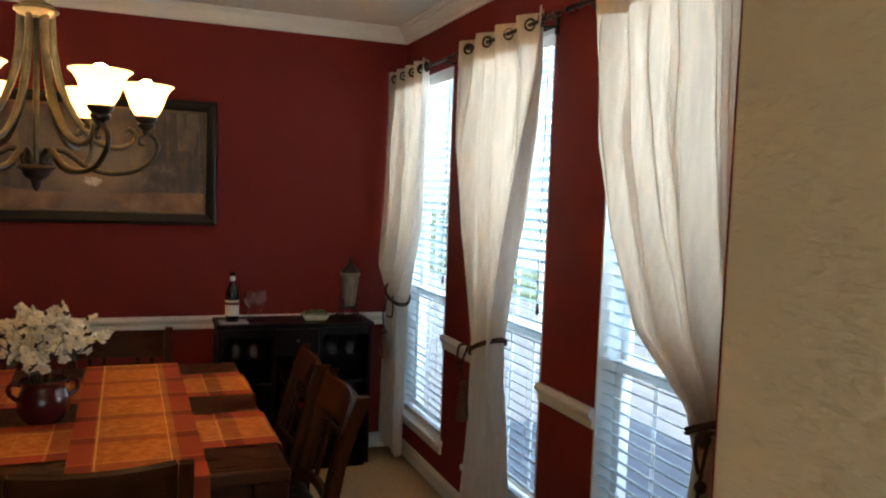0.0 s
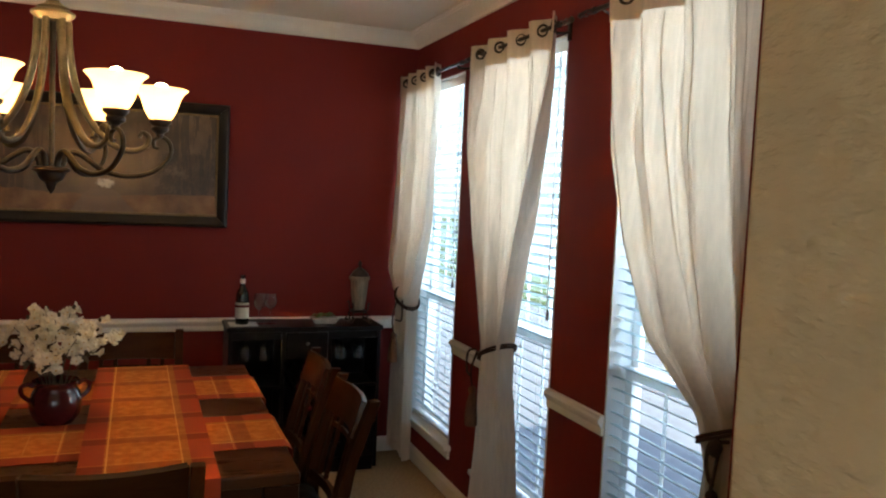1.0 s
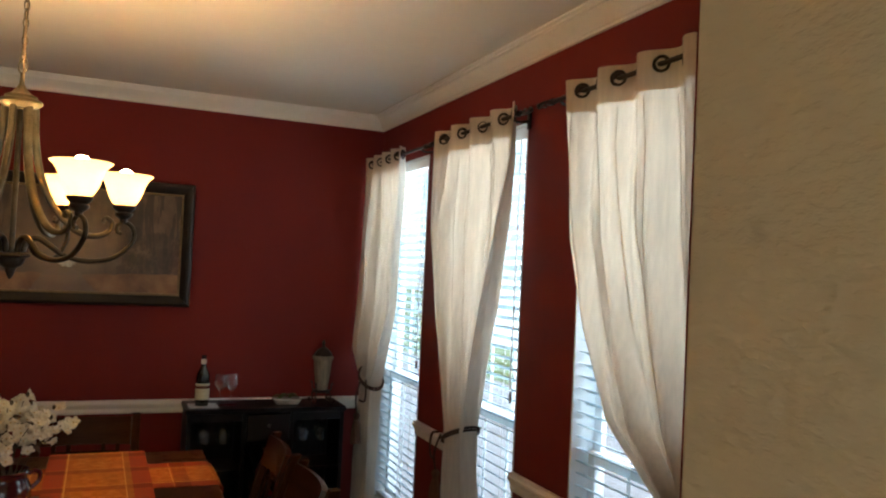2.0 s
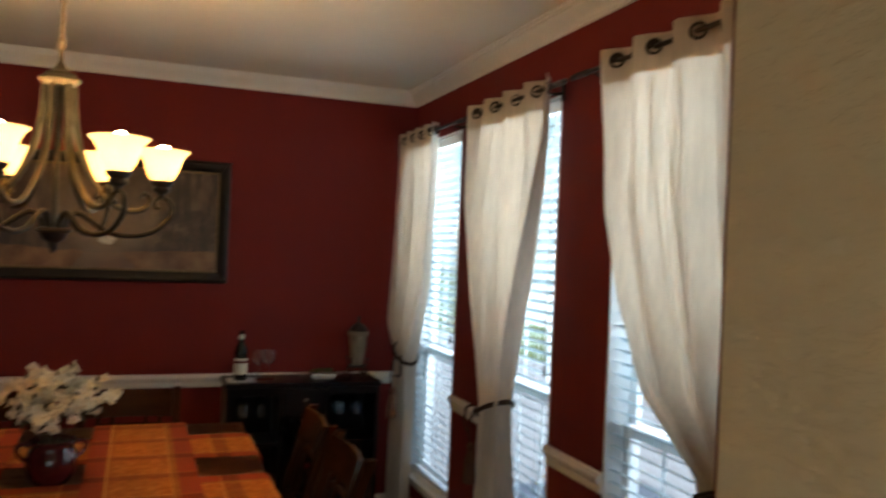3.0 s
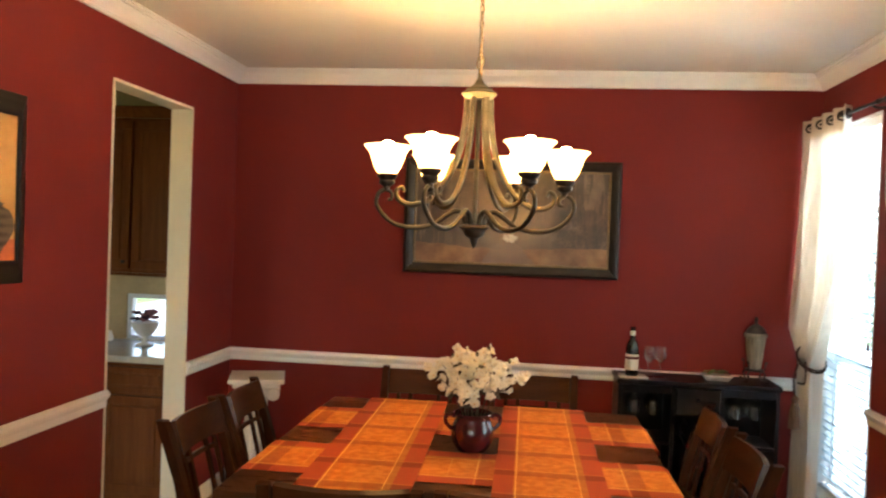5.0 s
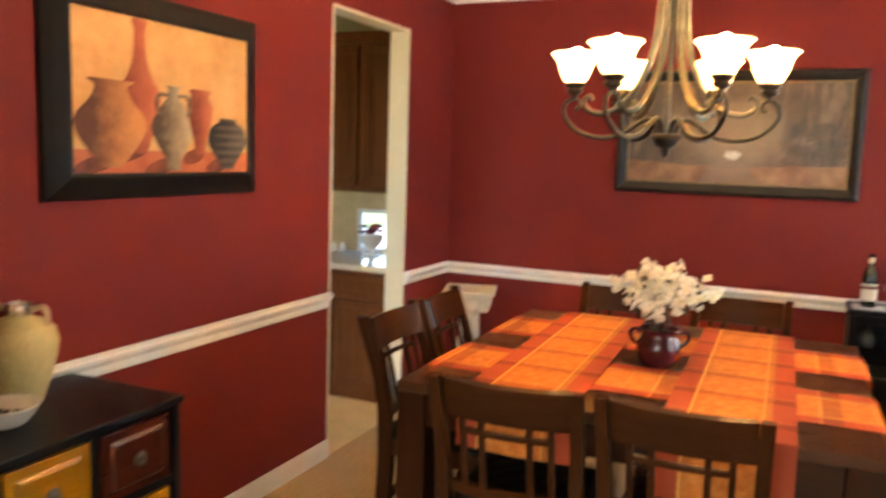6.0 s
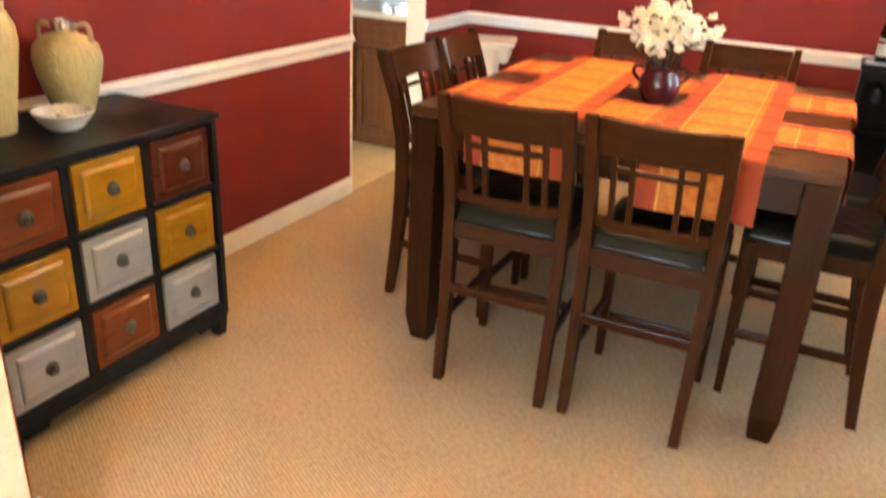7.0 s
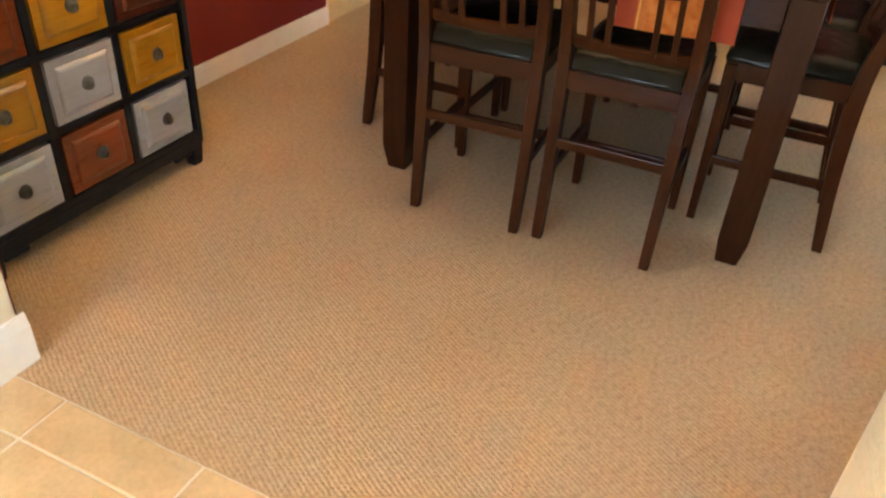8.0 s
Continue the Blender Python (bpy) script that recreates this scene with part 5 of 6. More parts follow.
painted_jug(-0.15, -0.20, [(0.03, 0), (0.05, 0.05), (0.085, 0.14), (0.09, 0.20), (0.05, 0.26), (0.03, 0.32), (0.024, 0.40), (0.035, 0.43), (0.02, 0.44)], 1.06, 1, (0.22, 0.035, 0.015), (0.56, 0.15, 0.06), "bottle", tall=1.0)
painted_jug(-0.278, -0.25, [(0.04, 0), (0.08, 0.04), (0.145, 0.12), (0.15, 0.18), (0.09, 0.245), (0.07, 0.29), (0.10, 0.31), (0.09, 0.315)], 1.0, 2, (0.12, 0.035, 0.012), (0.60, 0.24, 0.065), "jug", tall=0.94)
painted_jug(0.01, -0.262, [(0.03, 0), (0.035, 0.04), (0.085, 0.12), (0.095, 0.17), (0.05, 0.24), (0.025, 0.27), (0.022, 0.30), (0.035, 0.31)], 1.15, 3, (0.09, 0.05, 0.024), (0.50, 0.37, 0.21), "jug", tall=0.87)
painted_jug(0.15, -0.20, [(0.025, 0), (0.03, 0.05), (0.052, 0.13), (0.058, 0.18), (0.04, 0.21), (0.048, 0.235), (0.03, 0.24)], 1.2, 4, (0.20, 0.035, 0.016), (0.52, 0.15, 0.06), "vase", tall=0.86)
painted_jug(0.31, -0.258, [(0.03, 0), (0.035, 0.02), (0.085, 0.09), (0.092, 0.12), (0.075, 0.17), (0.04, 0.19), (0.045, 0.2), (0.03, 0.205)], 1.25, 5, (0.03, 0.02, 0.014), (0.16, 0.11, 0.075), "pot", 190.0, tall=0.79)
shadow_paint = shaded_paint("cast_shadow_paint", (0.10, 0.022, 0.010), (0.27, 0.062, 0.022), 14)
for x, z, r in ((-0.34, -0.238, 0.10), (-0.20, -0.20, 0.09), (-0.05, -0.247, 0.08), (0.12, -0.208, 0.06), (0.255, -0.243, 0.07)):
    part("painted_shadow", joined(None, sheet(14, 3, lambda u, v: Vector((r * (2 * u - 1), -0.0434, 0.028 * math.sqrt(max(0.0, 1 - (2 * u - 1) ** 2)) * (2 * v - 1) + 0.22 * r * (2 * u - 1)))), Matrix.Translation((x, 0, z))), shadow_paint, jugs)
handle_paint = shaded_paint("handle_paint", (0.12, 0.06, 0.03), (0.34, 0.22, 0.12), 12)
for s_ in (-1, 1):
    part("painted_handle", tube([(0.01 + s_ * 0.03, -0.0470, 0.015), (0.01 + s_ * 0.070, -0.0470, 0.014), (0.01 + s_ * 0.085, -0.0470, -0.015), (0.01 + s_ * 0.075, -0.0470, -0.06)], 0.007, 8), handle_paint, jugs, smooth=True)


def leaf_panel(y, z, h):
    p = thing("botanical_panel", 0.003, y, z, 90, "small cream canvas with grey-green palm leaves", "canvas print", "botanical prints")
    part("canvas", box(-0.14, 0.14, -0.03, -0.002, -h / 2, h / 2, 0.003), shaded_paint("pale_green_ground_paint", (0.46, 0.42, 0.26), (0.62, 0.56, 0.38), 9), p)
    fr = bmesh.new()
    for a, c, e, g_ in ((-0.145, 0.145, h / 2, h / 2 + 0.006), (-0.145, 0.145, -h / 2 - 0.006, -h / 2), (-0.145, -0.14, -h / 2, h / 2), (0.14, 0.145, -h / 2, h / 2)):
        box(a, c, -0.032, -0.002, e, g_, 0.0, fr)
    part("edge_band", fr, HANDLE_CLAY, p)
    for k in range(13):
        a = radians(-102 + 17 * k)
        ln = 0.125 + 0.02 * math.sin(5 * k)
        bm = sheet(2, 10, lambda u, v: Vector((ln * v * math.sin(a) + (u - 0.5) * 0.034 * math.sin(math.pi * v) * math.cos(a), -0.031 - 0.0003 * (k % 2), -0.015 + ln * v * math.cos(a) - (u - 0.5) * 0.034 * math.sin(math.pi * v) * math.sin(a) - 0.07 * v * v * abs(math.sin(a)))), 0.0003)
        part("painted_leaf", bm, LEAF_PAINT, p)
    part("painted_trunk", box(-0.011, 0.011, -0.0312, -0.0302, -h / 2 + 0.004, -0.015), TRUNK_PAINT, p)


LEAF_PAINT = shaded_paint("grey_green_leaf_paint", (0.11, 0.11, 0.06), (0.40, 0.36, 0.22), 22)
TRUNK_PAINT = shaded_paint("brown_trunk_paint", (0.30, 0.18, 0.10), (0.46, 0.32, 0.20), 30)
leaf_panel(-3.497, 1.573, 0.258)
leaf_panel(-3.497, 1.935, 0.258)


# ---- chest of nine drawers ----
chest = thing("drawer_chest", 0.0, -3.558, 0, 0, "black lacquered chest with nine rust, mustard and silver drawers", "drawer chest")
CW, CD, CH = 0.465, 0.495, 0.858
part("top", box(0.02, CD + 0.012, -CW - 0.008, CW + 0.008, CH - 0.022, CH, 0.005), BLACK, chest)
for s in (-1, 1):
    part("side", box(0.03, CD, s * (CW - 0.012) - 0.012, s * (CW - 0.012) + 0.012, 0.085, CH - 0.023, 0.002), BLACK, chest)
part("back", box(0.022, 0.032, -CW + 0.002, CW - 0.002, 0.085, CH - 0.023), BLACK, chest)
for k in range(4):
    zb = 0.128 + 0.2355 * k
    part("rail", box(0.034, CD - 0.004, -CW + 0.025, CW - 0.025, zb - 0.011, min(zb + 0.011, CH - 0.023), 0.002), BLACK, chest)
for s in (-1, 1):
    part("divider", box(0.034, CD - 0.005, s * 0.1465 - 0.014, s * 0.1465 + 0.014, 0.14, CH - 0.024, 0.002), BLACK, chest)
part("plinth", box(CD - 0.022, CD - 0.002, -CW + 0.05, CW - 0.05, 0.07, 0.116, 0.003), BLACK, chest)
for sy in (-1, 1):
    for x0 in (0.035, CD - 0.055):
        bm = box(x0, x0 + 0.055, -0.03, 0.03, 0.0, 0.118, 0.004)
        for v in bm.verts:
            if v.co.z < 0.02:
                v.co.y *= 0.72
                v.co.x = x0 + 0.0275 + (v.co.x - x0 - 0.0275) * 0.72
        o = part("foot", bm, BLACK, chest)
        o.matrix_basis = Matrix.Translation((0, sy * (CW - 0.031), 0))
        if x0 > 0.2:
            own = box(CD - 0.02, CD - 0.003, -0.045, 0.045, 0.05, 0.072, 0.008)
            o = part("foot_bracket", own, BLACK, chest)
            o.matrix_basis = Matrix.Translation((0, sy * (CW - 0.105), 0))
COLS = [[D_GREY, D_GOLD, D_RUST], [D_RUST, D_GREY, D_GOLD], [D_GREY, D_GOLD, D_DARK]]
NAMES = {D_GREY: "silver-grey drawer front", D_GOLD: "mustard yellow drawer front", D_RUST: "rust-orange drawer front", D_DARK: "dark mahogany drawer front"}
for cidx, y in enumerate((-0.293, 0.0, 0.293)):
    for r in range(3):
        zc, hh, wd = 0.246 + 0.2355 * r, 0.1, 0.126
        m_ = COLS[cidx][r]
        bm = box(CD - 0.02, CD - 0.001, y - wd, y + wd, zc - hh, zc + hh, 0.002)
        own = bmesh.new()
        steps = [[own.verts.new((CD + dx, y + sy * (wd - inset), zc + sz * (hh - inset + 0.002))) for sy, sz in ((-1, -1), (1, -1), (1, 1), (-1, 1))] for dx, inset in ((-0.0015, 0.028), (0.0025, 0.0295), (0.0065, 0.034), (0.009, 0.0395), (0.0095, 0.042))]
        for r0, r1 in zip(steps, steps[1:]):
            for k in range(4):
                own.faces.new((r0[k], r0[(k + 1) % 4], r1[(k + 1) % 4], r1[k]))
        own.faces.new(steps[-1])
        joined(bm, own)
        dr = part("drawer", bm, m_, chest, NAMES[m_])
        bm = joined(None, lathe([(0.022, 0), (0.021, 0.004), (0.015, 0.006), (0.006, 0.008), (0.006, 0.014), (0, 0.016)], 16), Matrix.Translation((CD + 0.0095, y, zc)) @ pose(0, 0, 0, 0, 90, 0))
        tube([(CD + 0.0205, y + 0.013 * math.cos(t), zc - 0.004 + 0.013 * math.sin(t)) for t in [q * math.pi / 7 for q in range(15)]], 0.003, 6, bm, steps=1)
        part("ring_pull", bm, PEWTER, dr, "aged pewter ring pull", smooth=True)


# ---- on the chest ----
def amphora(name, x, y, prof, hz, label):
    v = thing(name, x, y, CH + 0.0005, 25, label, "vase", "ceramic vases")
    bm = lathe(prof, 36)
    part("body", bm, CERAMIC, v, smooth=True)
    rim_r, rim_z = prof[-3][0], prof[-3][1]
    part("silver_band", lathe([(rim_r + 0.001, rim_z - 0.005), (rim_r + 0.004, rim_z), (rim_r + 0.004, rim_z + 0.03), (rim_r - 0.002, rim_z + 0.033), (rim_r - 0.006, rim_z + 0.02), (rim_r - 0.01, rim_z - 0.01)], 28, cap=False), SILVER, v, "shiny silver neck band", smooth=True)
    for s in (-1, 1):
        part("handle", tube([(s * (rim_r + 0.002), 0, rim_z + 0.012), (s * (rim_r + 0.030), 0, rim_z + 0.022), (s * (rim_r + 0.045), 0, rim_z + 0.008), (s * (rim_r + 0.046), 0, rim_z - 0.03), (s * (rim_r + 0.040), 0, hz)], 0.0095, 8, flat=0.7), HANDLE_CLAY, v, smooth=True)
    scroll = bmesh.new()
    for i in range(3):
        for s in (-1, 1):
            zz = rim_z - 0.055 - 0.03 * i
            rr = max(r for r, z_ in prof) + 0.001
            pts = [(s * (0.006 + 0.012 * t) * math.cos(3.5 * t), -rr + 0.002 + 0.0 * t, zz + 0.012 * math.sin(3.5 * t)) for t in [q / 6 for q in range(7)]]
            tube(pts, 0.003, 5, scroll, steps=2)
    part("relief_ornament", scroll, CERAMIC, v, smooth=True)


amphora("tall_vase", 0.17, -3.672, [(0, 0), (0.058, 0), (0.062, 0.012), (0.07, 0.08), (0.088, 0.19), (0.1, 0.26), (0.098, 0.31), (0.08, 0.35), (0.05, 0.378), (0.034, 0.388), (0.033, 0.40), (0.030, 0.41), (0.0, 0.38)], 0.345, "tall sand-coloured ceramic vase with silver neck on the chest")
amphora("short_vase", 0.155, -3.378, [(0, 0), (0.058, 0), (0.062, 0.01), (0.082, 0.07), (0.1, 0.14), (0.106, 0.18), (0.098, 0.22), (0.07, 0.245), (0.045, 0.254), (0.037, 0.258), (0.036, 0.265), (0.033, 0.27), (0.0, 0.25)], 0.225, "squat sand-coloured two-handled vase with silver neck")
bowl = thing("openwork_bowl", 0.285, -3.525, CH + 0.0005, 0, "small white woven-look ceramic bowl on the chest", "bowl")
bm = lathe([(0, 0), (0.045, 0), (0.05, 0.004), (0.075, 0.03), (0.088, 0.055), (0.085, 0.058), (0.07, 0.032), (0.045, 0.010), (0, 0.008)], 32)
part("body", bm, BOWL_WHITE, bowl, smooth=True)
bm = bmesh.new()
for k in range(20):
    a = 2 * math.pi * k / 20
    tube([((0.052 + 0.037 * t) * math.cos(a + 0.5 * t), (0.052 + 0.037 * t) * math.sin(a + 0.5 * t), 0.006 + 0.052 * t) for t in (0, 0.33, 0.66, 1)], 0.0028, 5, bm, steps=2)
part("woven_rib", bm, BOWL_WHITE, bowl, smooth=True)
bm = bmesh.new()
rnd = random.Random(9)
for k in range(26):
    own = bmesh.new()
    bmesh.ops.create_icosphere(own, subdivisions=1, radius=rnd.uniform(0.006, 0.011))
    a, r = rnd.uniform(0, 6.28), 0.05 * math.sqrt(rnd.random())
    joined(bm, own, Matrix.Translation((r * math.cos(a), r * math.sin(a), 0.018 + rnd.uniform(0, 0.012))))
part("potpourri", bm, STEM, bowl)

# ---- plaster pedestal in the corner ----
ped = thing("plaster_pedestal", 0.30, -0.29, 0, 18, "white plaster column pedestal in the corner", "pedestal")
part("top_slab", box(-0.165, 0.165, -0.165, 0.165, 0.745, 0.772, 0.006), PLASTER, ped)
part("abacus", box(-0.14, 0.14, -0.14, 0.14, 0.715, 0.744, 0.01), PLASTER, ped)
for sx in (-1, 1):
    for sy in (-1, 1):
        bm = joined(None, lathe([(0, -0.03), (0.035, -0.03), (0.04, -0.02), (0.04, 0.02), (0.035, 0.03), (0, 0.03)], 18), Matrix.Translation((sx * 0.10, sy * 0.09, 0.675)) @ pose(0, 0, 0, 90, 0, 0))
        tube([(sx * 0.10 + (0.006 + 0.006 * t) * math.cos(2.2 * t), sy * 0.123, 0.675 + (0.006 + 0.006 * t) * math.sin(2.2 * t)) for t in range(5)], 0.004, 5, bm, steps=3)
        part("volute", bm, PLASTER, ped, smooth=True)
bm = bmesh.new()
prof, seg = [(0.115, 0.0), (0.115, 0.05), (0.095, 0.06), (0.1, 0.085), (0.078, 0.1), (0.074, 0.40), (0.066, 0.60), (0.07, 0.62), (0.095, 0.65), (0.1, 0.714)], 48
rings = []
for r, z in prof:
    rings.append([bm.verts.new(((r - (0.006 if 0.1 <= z <= 0.6 and i % 4 in (1, 2) else 0)) * math.cos(2 * math.pi * i / seg), (r - (0.006 if 0.1 <= z <= 0.6 and i % 4 in (1, 2) else 0)) * math.sin(2 * math.pi * i / seg), z)) for i in range(seg)])
for a, c in zip(rings, rings[1:]):
    for i in range(seg):
        bm.faces.new((a[i], a[(i + 1) % seg], c[(i + 1) % seg], c[i]))
bm.faces.new(rings[0][::-1])
bm.faces.new(rings[-1])
part("fluted_shaft", bm, PLASTER, ped)

# ---- wine cabinet ----
SX0, SX1, SY0, SY1, SH = 2.478, 3.375, -0.335, -0.035, 0.889
cab = thing("wine_cabinet", 0, 0, 0, 0, "espresso wine cabinet with hanging glasses and open bays", "cabinet")
part("top", box(SX0 - 0.01, SX1 + 0.01, SY0 - 0.012, SY1, SH - 0.028, SH, 0.005), ESPRESSO, cab)
for x in (SX0, SX0 + 0.30, SX1 - 0.322, SX1 - 0.022):
    part("upright", box(x, x + 0.022, SY0, SY1, 0.02 if x in (SX0, SX1 - 0.022) else 0.09, SH - 0.029, 0.002), ESPRESSO, cab)
part("back", box(SX0 + 0.022, SX1 - 0.022, SY1 - 0.012, SY1, 0.09, SH - 0.029), ESPRESSO, cab)
part("bottom_shelf", box(SX0 + 0.022, SX1 - 0.022, SY0, SY1 - 0.012, 0.07, 0.09, 0.002), ESPRESSO, cab)
part("plinth", box(SX0 + 0.022, SX1 - 0.022, SY0 + 0.01, SY0 + 0.03, 0.0, 0.069, 0.002), ESPRESSO, cab)
for x0, x1 in ((SX0 + 0.022, SX0 + 0.30), (SX1 - 0.30, SX1 - 0.022)):
    part("shelf", box(x0, x1, SY0 + 0.01, SY1 - 0.012, 0.52, 0.538, 0.002), ESPRESSO, cab)
    part("stemware_rail", box(x0, x1, SY0 + 0.004, SY0 + 0.02, SH - 0.075, SH - 0.03, 0.003), ESPRESSO, cab)
part("drawer_front", box(SX0 + 0.326, SX1 - 0.326, SY0 - 0.008, SY0 + 0.01, 0.70, SH - 0.035, 0.004), ESPRESSO, cab)
part("drawer_knob", joined(None, lathe([(0.004, 0), (0.004, 0.01), (0.011, 0.015), (0.009, 0.022), (0, 0.024)], 12), Matrix.Translation(((SX0 + SX1) / 2, SY0 - 0.008, 0.79)) @ pose(0, 0, 0, 90)), PEWTER, cab, smooth=True)
bm = bmesh.new()
mx = (SX0 + SX1) / 2
for s in (-1, 1):
    for o in (-0.12, 0.0, 0.12):
        own = box(-0.005, 0.005, SY0 + 0.012, SY1 - 0.014, -0.24, 0.24)
        joined(bm, own, Matrix.Translation((mx + o, 0, 0.395)) @ pose(0, 0, 0, 0, 24 * s, 0))
own = bm
for v in own.verts:
    v.co.x = min(max(v.co.x, SX0 + 0.322), SX1 - 0.322)
    v.co.z = min(max(v.co.z, 0.091), 0.699)
part("lattice_rack", bm, ESPRESSO, cab)

GOBLET = [(0, 0), (0.032, 0), (0.032, 0.002), (0.005, 0.006), (0.004, 0.075), (0.010, 0.085), (0.030, 0.105), (0.037, 0.135), (0.034, 0.165), (0.030, 0.178), (0.0285, 0.178), (0.032, 0.160), (0.035, 0.135), (0.028, 0.108), (0.006, 0.09), (0, 0.089)]


def goblet(m, label):
    g_ = thing("wine_glass", 0, 0, 0, 0, label, "wine glass", "wine glasses")
    part("bowl", lathe(GOBLET, 20, cap=False), CLEAR, g_, smooth=True)
    g_.matrix_basis = m
    return g_


g0 = goblet(pose(2.662, -0.222, SH + 0.0005), "clear stemmed wine glass on the cabinet top")
copy_thing(g0, pose(2.727, -0.215, SH + 0.0005))
hung = goblet(pose(2.58, -0.25, SH - 0.031, 180), "clear wine glass hanging upside down in the cabinet")
for x, y in ((2.69, -0.25), (2.58, -0.13), (2.69, -0.13), (3.15, -0.25), (3.26, -0.25), (3.15, -0.13), (3.26, -0.13)):
    copy_thing(hung, pose(x, y, SH - 0.031, 180))
tagged(link("paper_napkin", box(2.488, 2.65, -0.305, -0.165, SH + 0.0004, SH + 0.004, 0.001), NAPKIN), "folded white napkin under the wine bottle", "napkin")
wine = thing("wine_bottle", 2.562, -0.228, SH + 0.0045, 0, "dark wine bottle with a cream label", "wine bottle")
part("glass_body", lathe([(0, 0), (0.036, 0), (0.038, 0.006), (0.038, 0.16), (0.034, 0.185), (0.018, 0.215), (0.014, 0.235), (0.0135, 0.275), (0.0155, 0.277), (0.0155, 0.285), (0, 0.286)], 24), BOTTLE, wine, smooth=True)
lab = part("paper_label", lathe([(0.0384, 0.035), (0.0386, 0.036), (0.0386, 0.125), (0.0384, 0.126)], 24, cap=False), PAPER, wine, "cream paper label", smooth=True)
part("label_print", lathe([(0.0388, 0.098), (0.0389, 0.099), (0.0389, 0.113), (0.0388, 0.114)], 24, cap=False), LABEL_RED, lab)
part("neck_label", lathe([(0.0142, 0.236), (0.0144, 0.237), (0.0142, 0.262), (0.014, 0.263)], 20, cap=False), PAPER, wine)
FOIL = surface("red_foil_cap", (0.20, 0.01, 0.012), 0.35, 0.3, var=0.2)
for x, z in ((2.84, 0.30), (2.93, 0.40), (2.86, 0.52), (2.95, 0.22)):
    lying = thing("wine_bottle", x + 0.025, -0.05, z, 0, "dark wine bottle lying in the cabinet rack", "wine bottle", "racked wine bottles")
    part("glass_body", joined(None, lathe([(0, 0), (0.034, 0), (0.036, 0.006), (0.036, 0.16), (0.032, 0.185), (0.017, 0.215), (0.013, 0.235), (0.013, 0.285), (0, 0.286)], 18), pose(0, 0, 0, 90)), BOTTLE, lying, smooth=True)
    part("foil_cap", joined(None, lathe([(0.0135, 0.24), (0.0145, 0.241), (0.0155, 0.287), (0.012, 0.29), (0, 0.29)], 16), pose(0, 0, 0, 90)), FOIL, lying, "red foil cap", smooth=True)
dish = thing("serving_dish", 3.05, -0.21, SH + 0.0005, 0, "small pale square dish holding green leaves", "dish")
bm = box(-0.065, 0.065, -0.045, 0.045, 0, 0.034, 0.006)
for v in bm.verts:
    if v.co.z > 0.02:
        v.co.x *= 1.25
        v.co.y *= 1.25
part("body", bm, STONE, dish)
rnd = random.Random(4)
for k in range(9):
    own = sheet(2, 5, lambda u, v: Vector(((u - 0.5) * 0.026 * math.sin(math.pi * (0.08 + 0.9 * v)), 0.075 * v - 0.03, 0.01 * math.sin(math.pi * v))), 0.001)
    joined(None, own, Matrix.Translation((rnd.uniform(-0.05, 0.05), rnd.uniform(-0.02, 0.02), 0.04 + rnd.uniform(0, 0.012))) @ pose(0, 0, 0, rnd.uniform(-10, 15), rnd.uniform(-15, 15), rnd.uniform(0, 360)))
    part("leaf", own, LEAF, dish)
lan = thing("hurricane_lantern", 3.262, -0.205, SH + 0.0005, 0, "glass hurricane lantern on a scrolled dark metal stand", "lantern")
part("glass_chimney", lathe([(0.026, 0.078), (0.036, 0.088), (0.042, 0.13), (0.050, 0.20), (0.055, 0.26), (0.060, 0.285), (0.0585, 0.285), (0.0535, 0.26), (0.0485, 0.20), (0.0405, 0.13), (0.034, 0.09), (0.0, 0.08)], 28, cap=False), FROST, lan, smooth=True)
part("candle_fill", lathe([(0, 0.083), (0.032, 0.092), (0.038, 0.13), (0.044, 0.18), (0, 0.185)], 24), AMBER, lan, smooth=True)
part("lid", lathe([(0.056, 0.286), (0.052, 0.30), (0.035, 0.322), (0.014, 0.335), (0.007, 0.345), (0.011, 0.358), (0.010, 0.368), (0.003, 0.38), (0, 0.382)], 24), DARK_BRONZE, lan, "dark domed metal lid with a knob", smooth=True)
part("rim_band", lathe([(0.0605, 0.262), (0.0635, 0.266), (0.0635, 0.280), (0.0605, 0.2845)], 28, cap=False), FROST, lan, "pale frosted rim band", smooth=True)
part("base_plate", lathe([(0, 0.066), (0.05, 0.066), (0.055, 0.07), (0.05, 0.0765), (0, 0.0765)], 24), DARK_BRONZE, lan, smooth=True)
for k in range(4):
    a = math.pi / 4 + k * math.pi / 2
    ca, sa = math.cos(a), math.sin(a)
    bm = tube([(r * ca, r * sa, z) for r, z in ((0.045, 0.07), (0.068, 0.05), (0.06, 0.03), (0.066, 0.012), (0.085, 0.006), (0.09, 0.016), (0.082, 0.022))], 0.005, 7)
    tube([(r * ca, r * sa, z) for r, z in ((0.05, 0.07), (0.066, 0.085), (0.066, 0.115), (0.074, 0.125), (0.08, 0.115))], 0.004, 7, bm)
    part("scroll_leg", bm, DARK_BRONZE, lan, smooth=True)

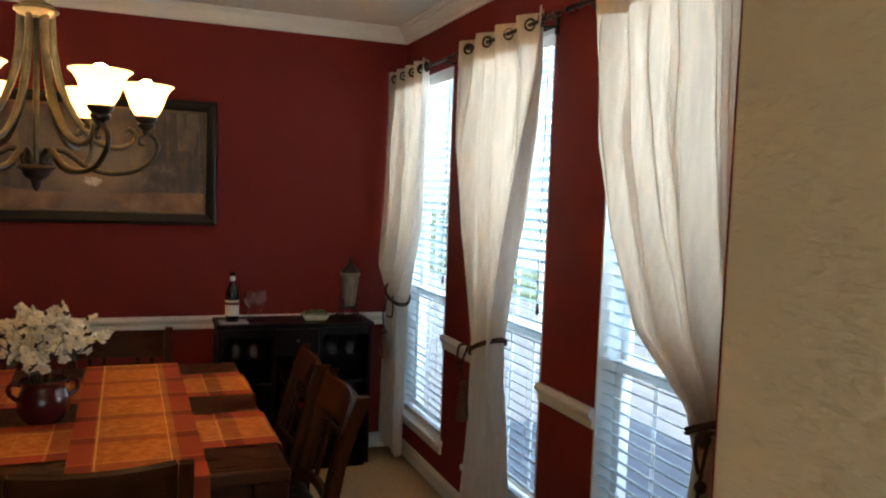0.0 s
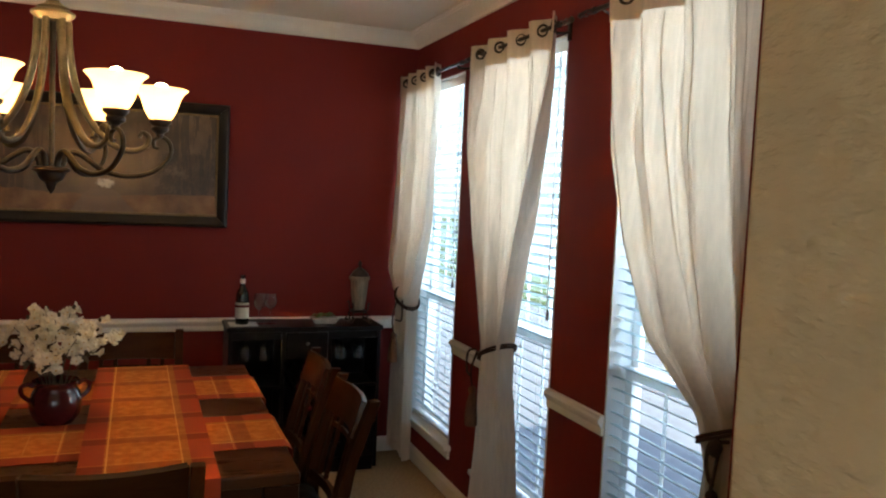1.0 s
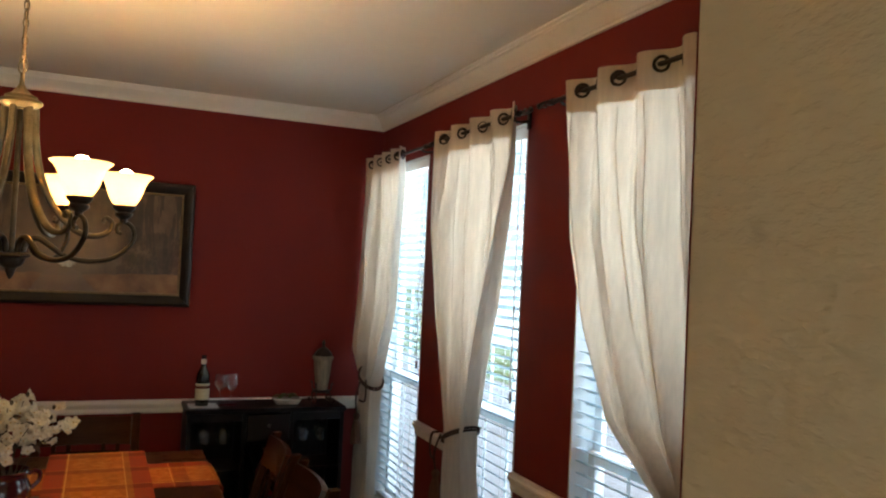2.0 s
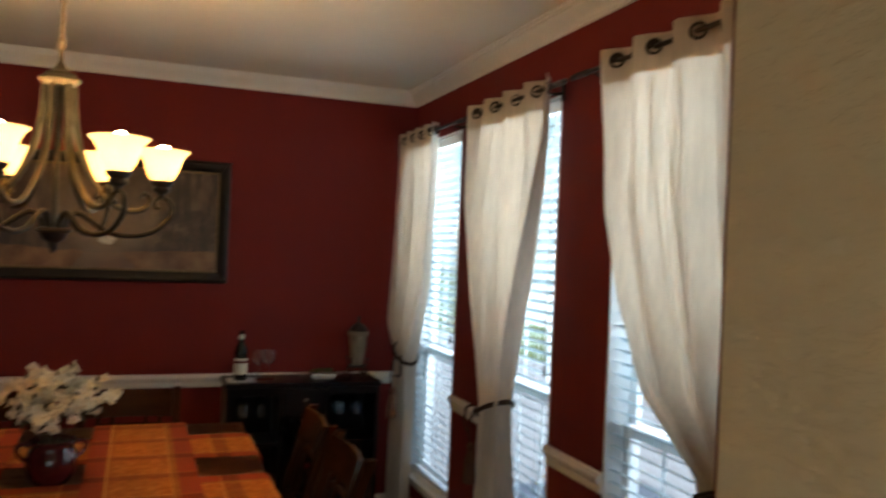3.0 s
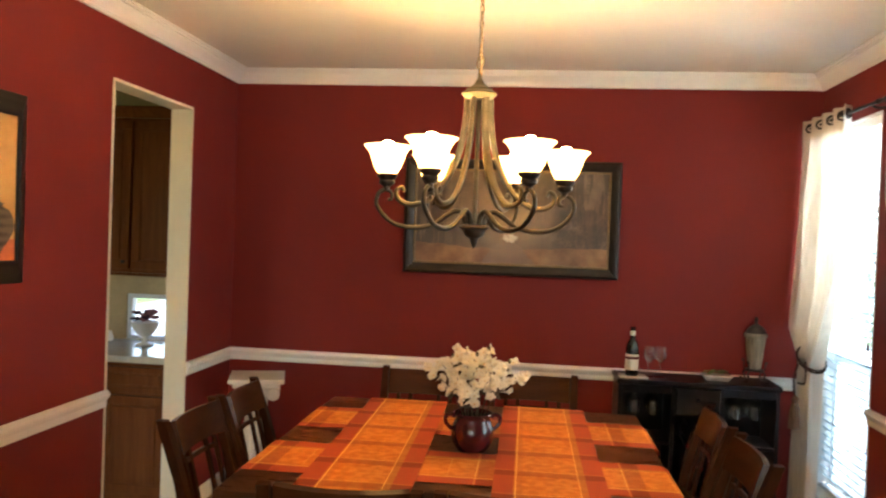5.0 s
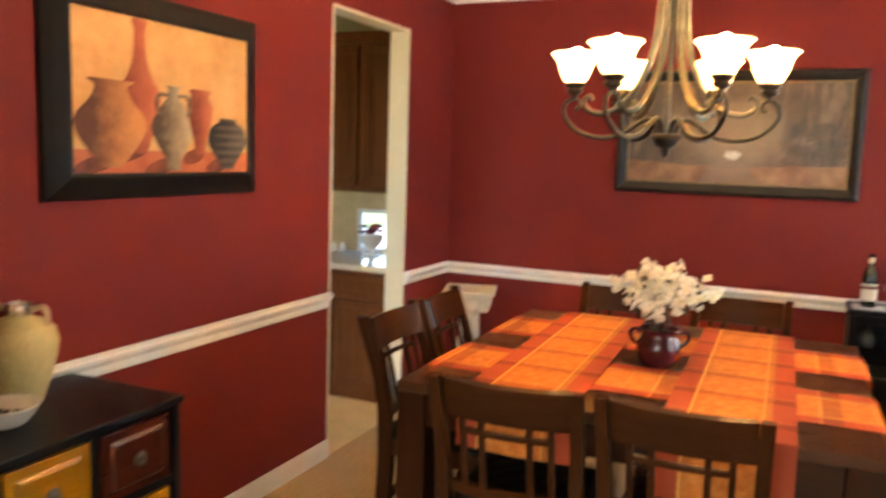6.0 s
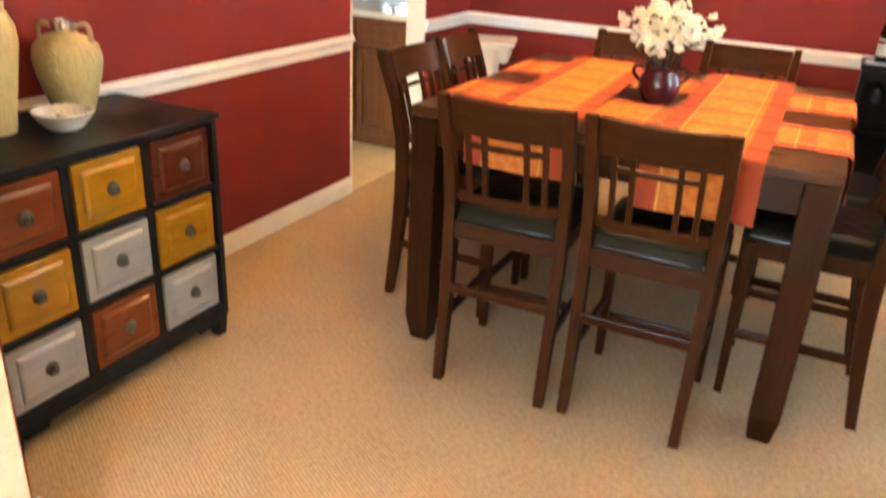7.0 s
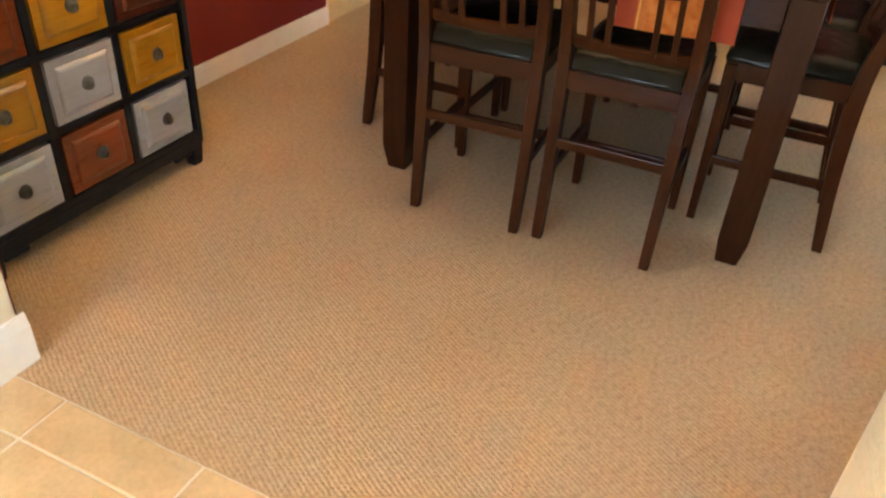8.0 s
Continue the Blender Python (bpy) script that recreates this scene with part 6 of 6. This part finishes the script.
# ---- outside ----
structure("ground", box(-60, 90, -80, 80, -0.5, -0.35), GRASS, "lawn outside the house")
structure("pavement", box(EAST + T + 0.01, 9.0, -12, 14, -0.36, -0.33), PAVING, "pale concrete drive outside the windows")
# invented paving, laid to make the view from the kitchen window bright
structure("patio", box(-8, 2.5, 0.35, 27, -0.36, -0.33), PAVING, "pale ground added behind the kitchen to brighten its window")
house = thing("neighbour_house", 12.5, 7, -0.35, 0, "pale two-storey neighbouring house seen through the blinds", "house")
part("wall", box(0, 8, -12, 12, 0, 5.6), SIDING, house)
bm = bmesh.new()
vs = [bm.verts.new(p) for p in ((-0.5, -12.5, 5.601), (8.5, -12.5, 5.601), (8.5, 12.5, 5.601), (-0.5, 12.5, 5.601), (4, -12.5, 8.4), (4, 12.5, 8.4))]
for q in ((0, 1, 4), (1, 2, 5, 4), (2, 3, 5), (3, 0, 4, 5), (0, 3, 2, 1)):
    bm.faces.new([vs[k] for k in q])
part("roof", bm, ROOFING, house)
for y in (-7.5, -1.0, 9.5):
    wnd = part("window", box(-0.04, 0.02, y - 0.5, y + 0.5, 1.0, 2.4, 0.01), VINYL_WHITE, house)
    part("pane", box(-0.05, -0.042, y - 0.42, y + 0.42, 1.08, 2.32), BOTTLE, wnd)
rnd = random.Random(14)


def shrub(x, y, r, h):
    s = thing("shrub", x, y, -0.35, 0, "green garden shrub outside the window", "shrub", "garden shrubs")
    part("trunk", tube([(0, 0, 0), (0.02, 0.01, h * 0.3), (0.0, 0.03, h * 0.6)], 0.04, 7, end=0.015), BARK, s)
    bm = bmesh.new()
    for k in range(420):
        a, b_, q = rnd.uniform(0, 6.28), rnd.uniform(-1, 1), rnd.random() ** 0.4
        p = Vector((r * q * math.sqrt(1 - b_ * b_) * math.cos(a), r * q * math.sqrt(1 - b_ * b_) * math.sin(a), h * 0.55 + h * 0.45 * q * b_))
        d = Vector((rnd.uniform(-1, 1), rnd.uniform(-1, 1), rnd.uniform(-0.6, 1))).normalized() * 0.09
        e = d.orthogonal().normalized() * 0.035
        bm.faces.new([bm.verts.new(v) for v in (p, p + d * 0.5 + e, p + d, p + d * 0.5 - e)])
    part("crown", bm, HEDGE, s)


for x, y, r, h in ((9.8, -0.2, 0.6, 1.0), (9.9, -2.4, 0.7, 1.1), (9.7, 1.6, 0.6, 0.9), (10.0, 3.4, 0.8, 1.0)):
    shrub(x, y, r, h)

# ---- floor tiles ----
def tiles(parent, xs, ys, material, clip):
    done = {}
    for xa, xb in zip(xs, xs[1:]):
        for ya, yb in zip(ys, ys[1:]):
            x0, x1, y0, y1 = max(xa, clip[0]), min(xb, clip[1]), max(ya, clip[2]), min(yb, clip[3])
            if x1 - x0 < 0.03 or y1 - y0 < 0.03:
                continue
            key = (round(x1 - x0, 3), round(y1 - y0, 3))
            if key not in done:
                hx, hy = key[0] / 2 - 0.003, key[1] / 2 - 0.003
                done[key] = part("tile", box(-hx, hx, -hy, hy, -0.02, 0.0, 0.002, seg=1), material, parent)
                done[key].matrix_basis = Matrix.Translation(((x0 + x1) / 2, (y0 + y1) / 2, 0))
            else:
                again(done[key], parent, Matrix.Translation(((x0 + x1) / 2, (y0 + y1) / 2, 0)))


tiles(hall_floor, [1.022 + 0.432 * k for k in range(-1, 5)], [-4.385 + 0.432 * k for k in range(-7, 2)], TILE, (HALL_W, HALL_E, HALL_S, -4.241))
tiles(kfloor, [0.0 - 0.45 * k for k in range(8, -1, -1)], [-4.18 + 0.45 * k for k in range(11)], KTILE, (-3.08, -0.002, -4.18, 0.03))
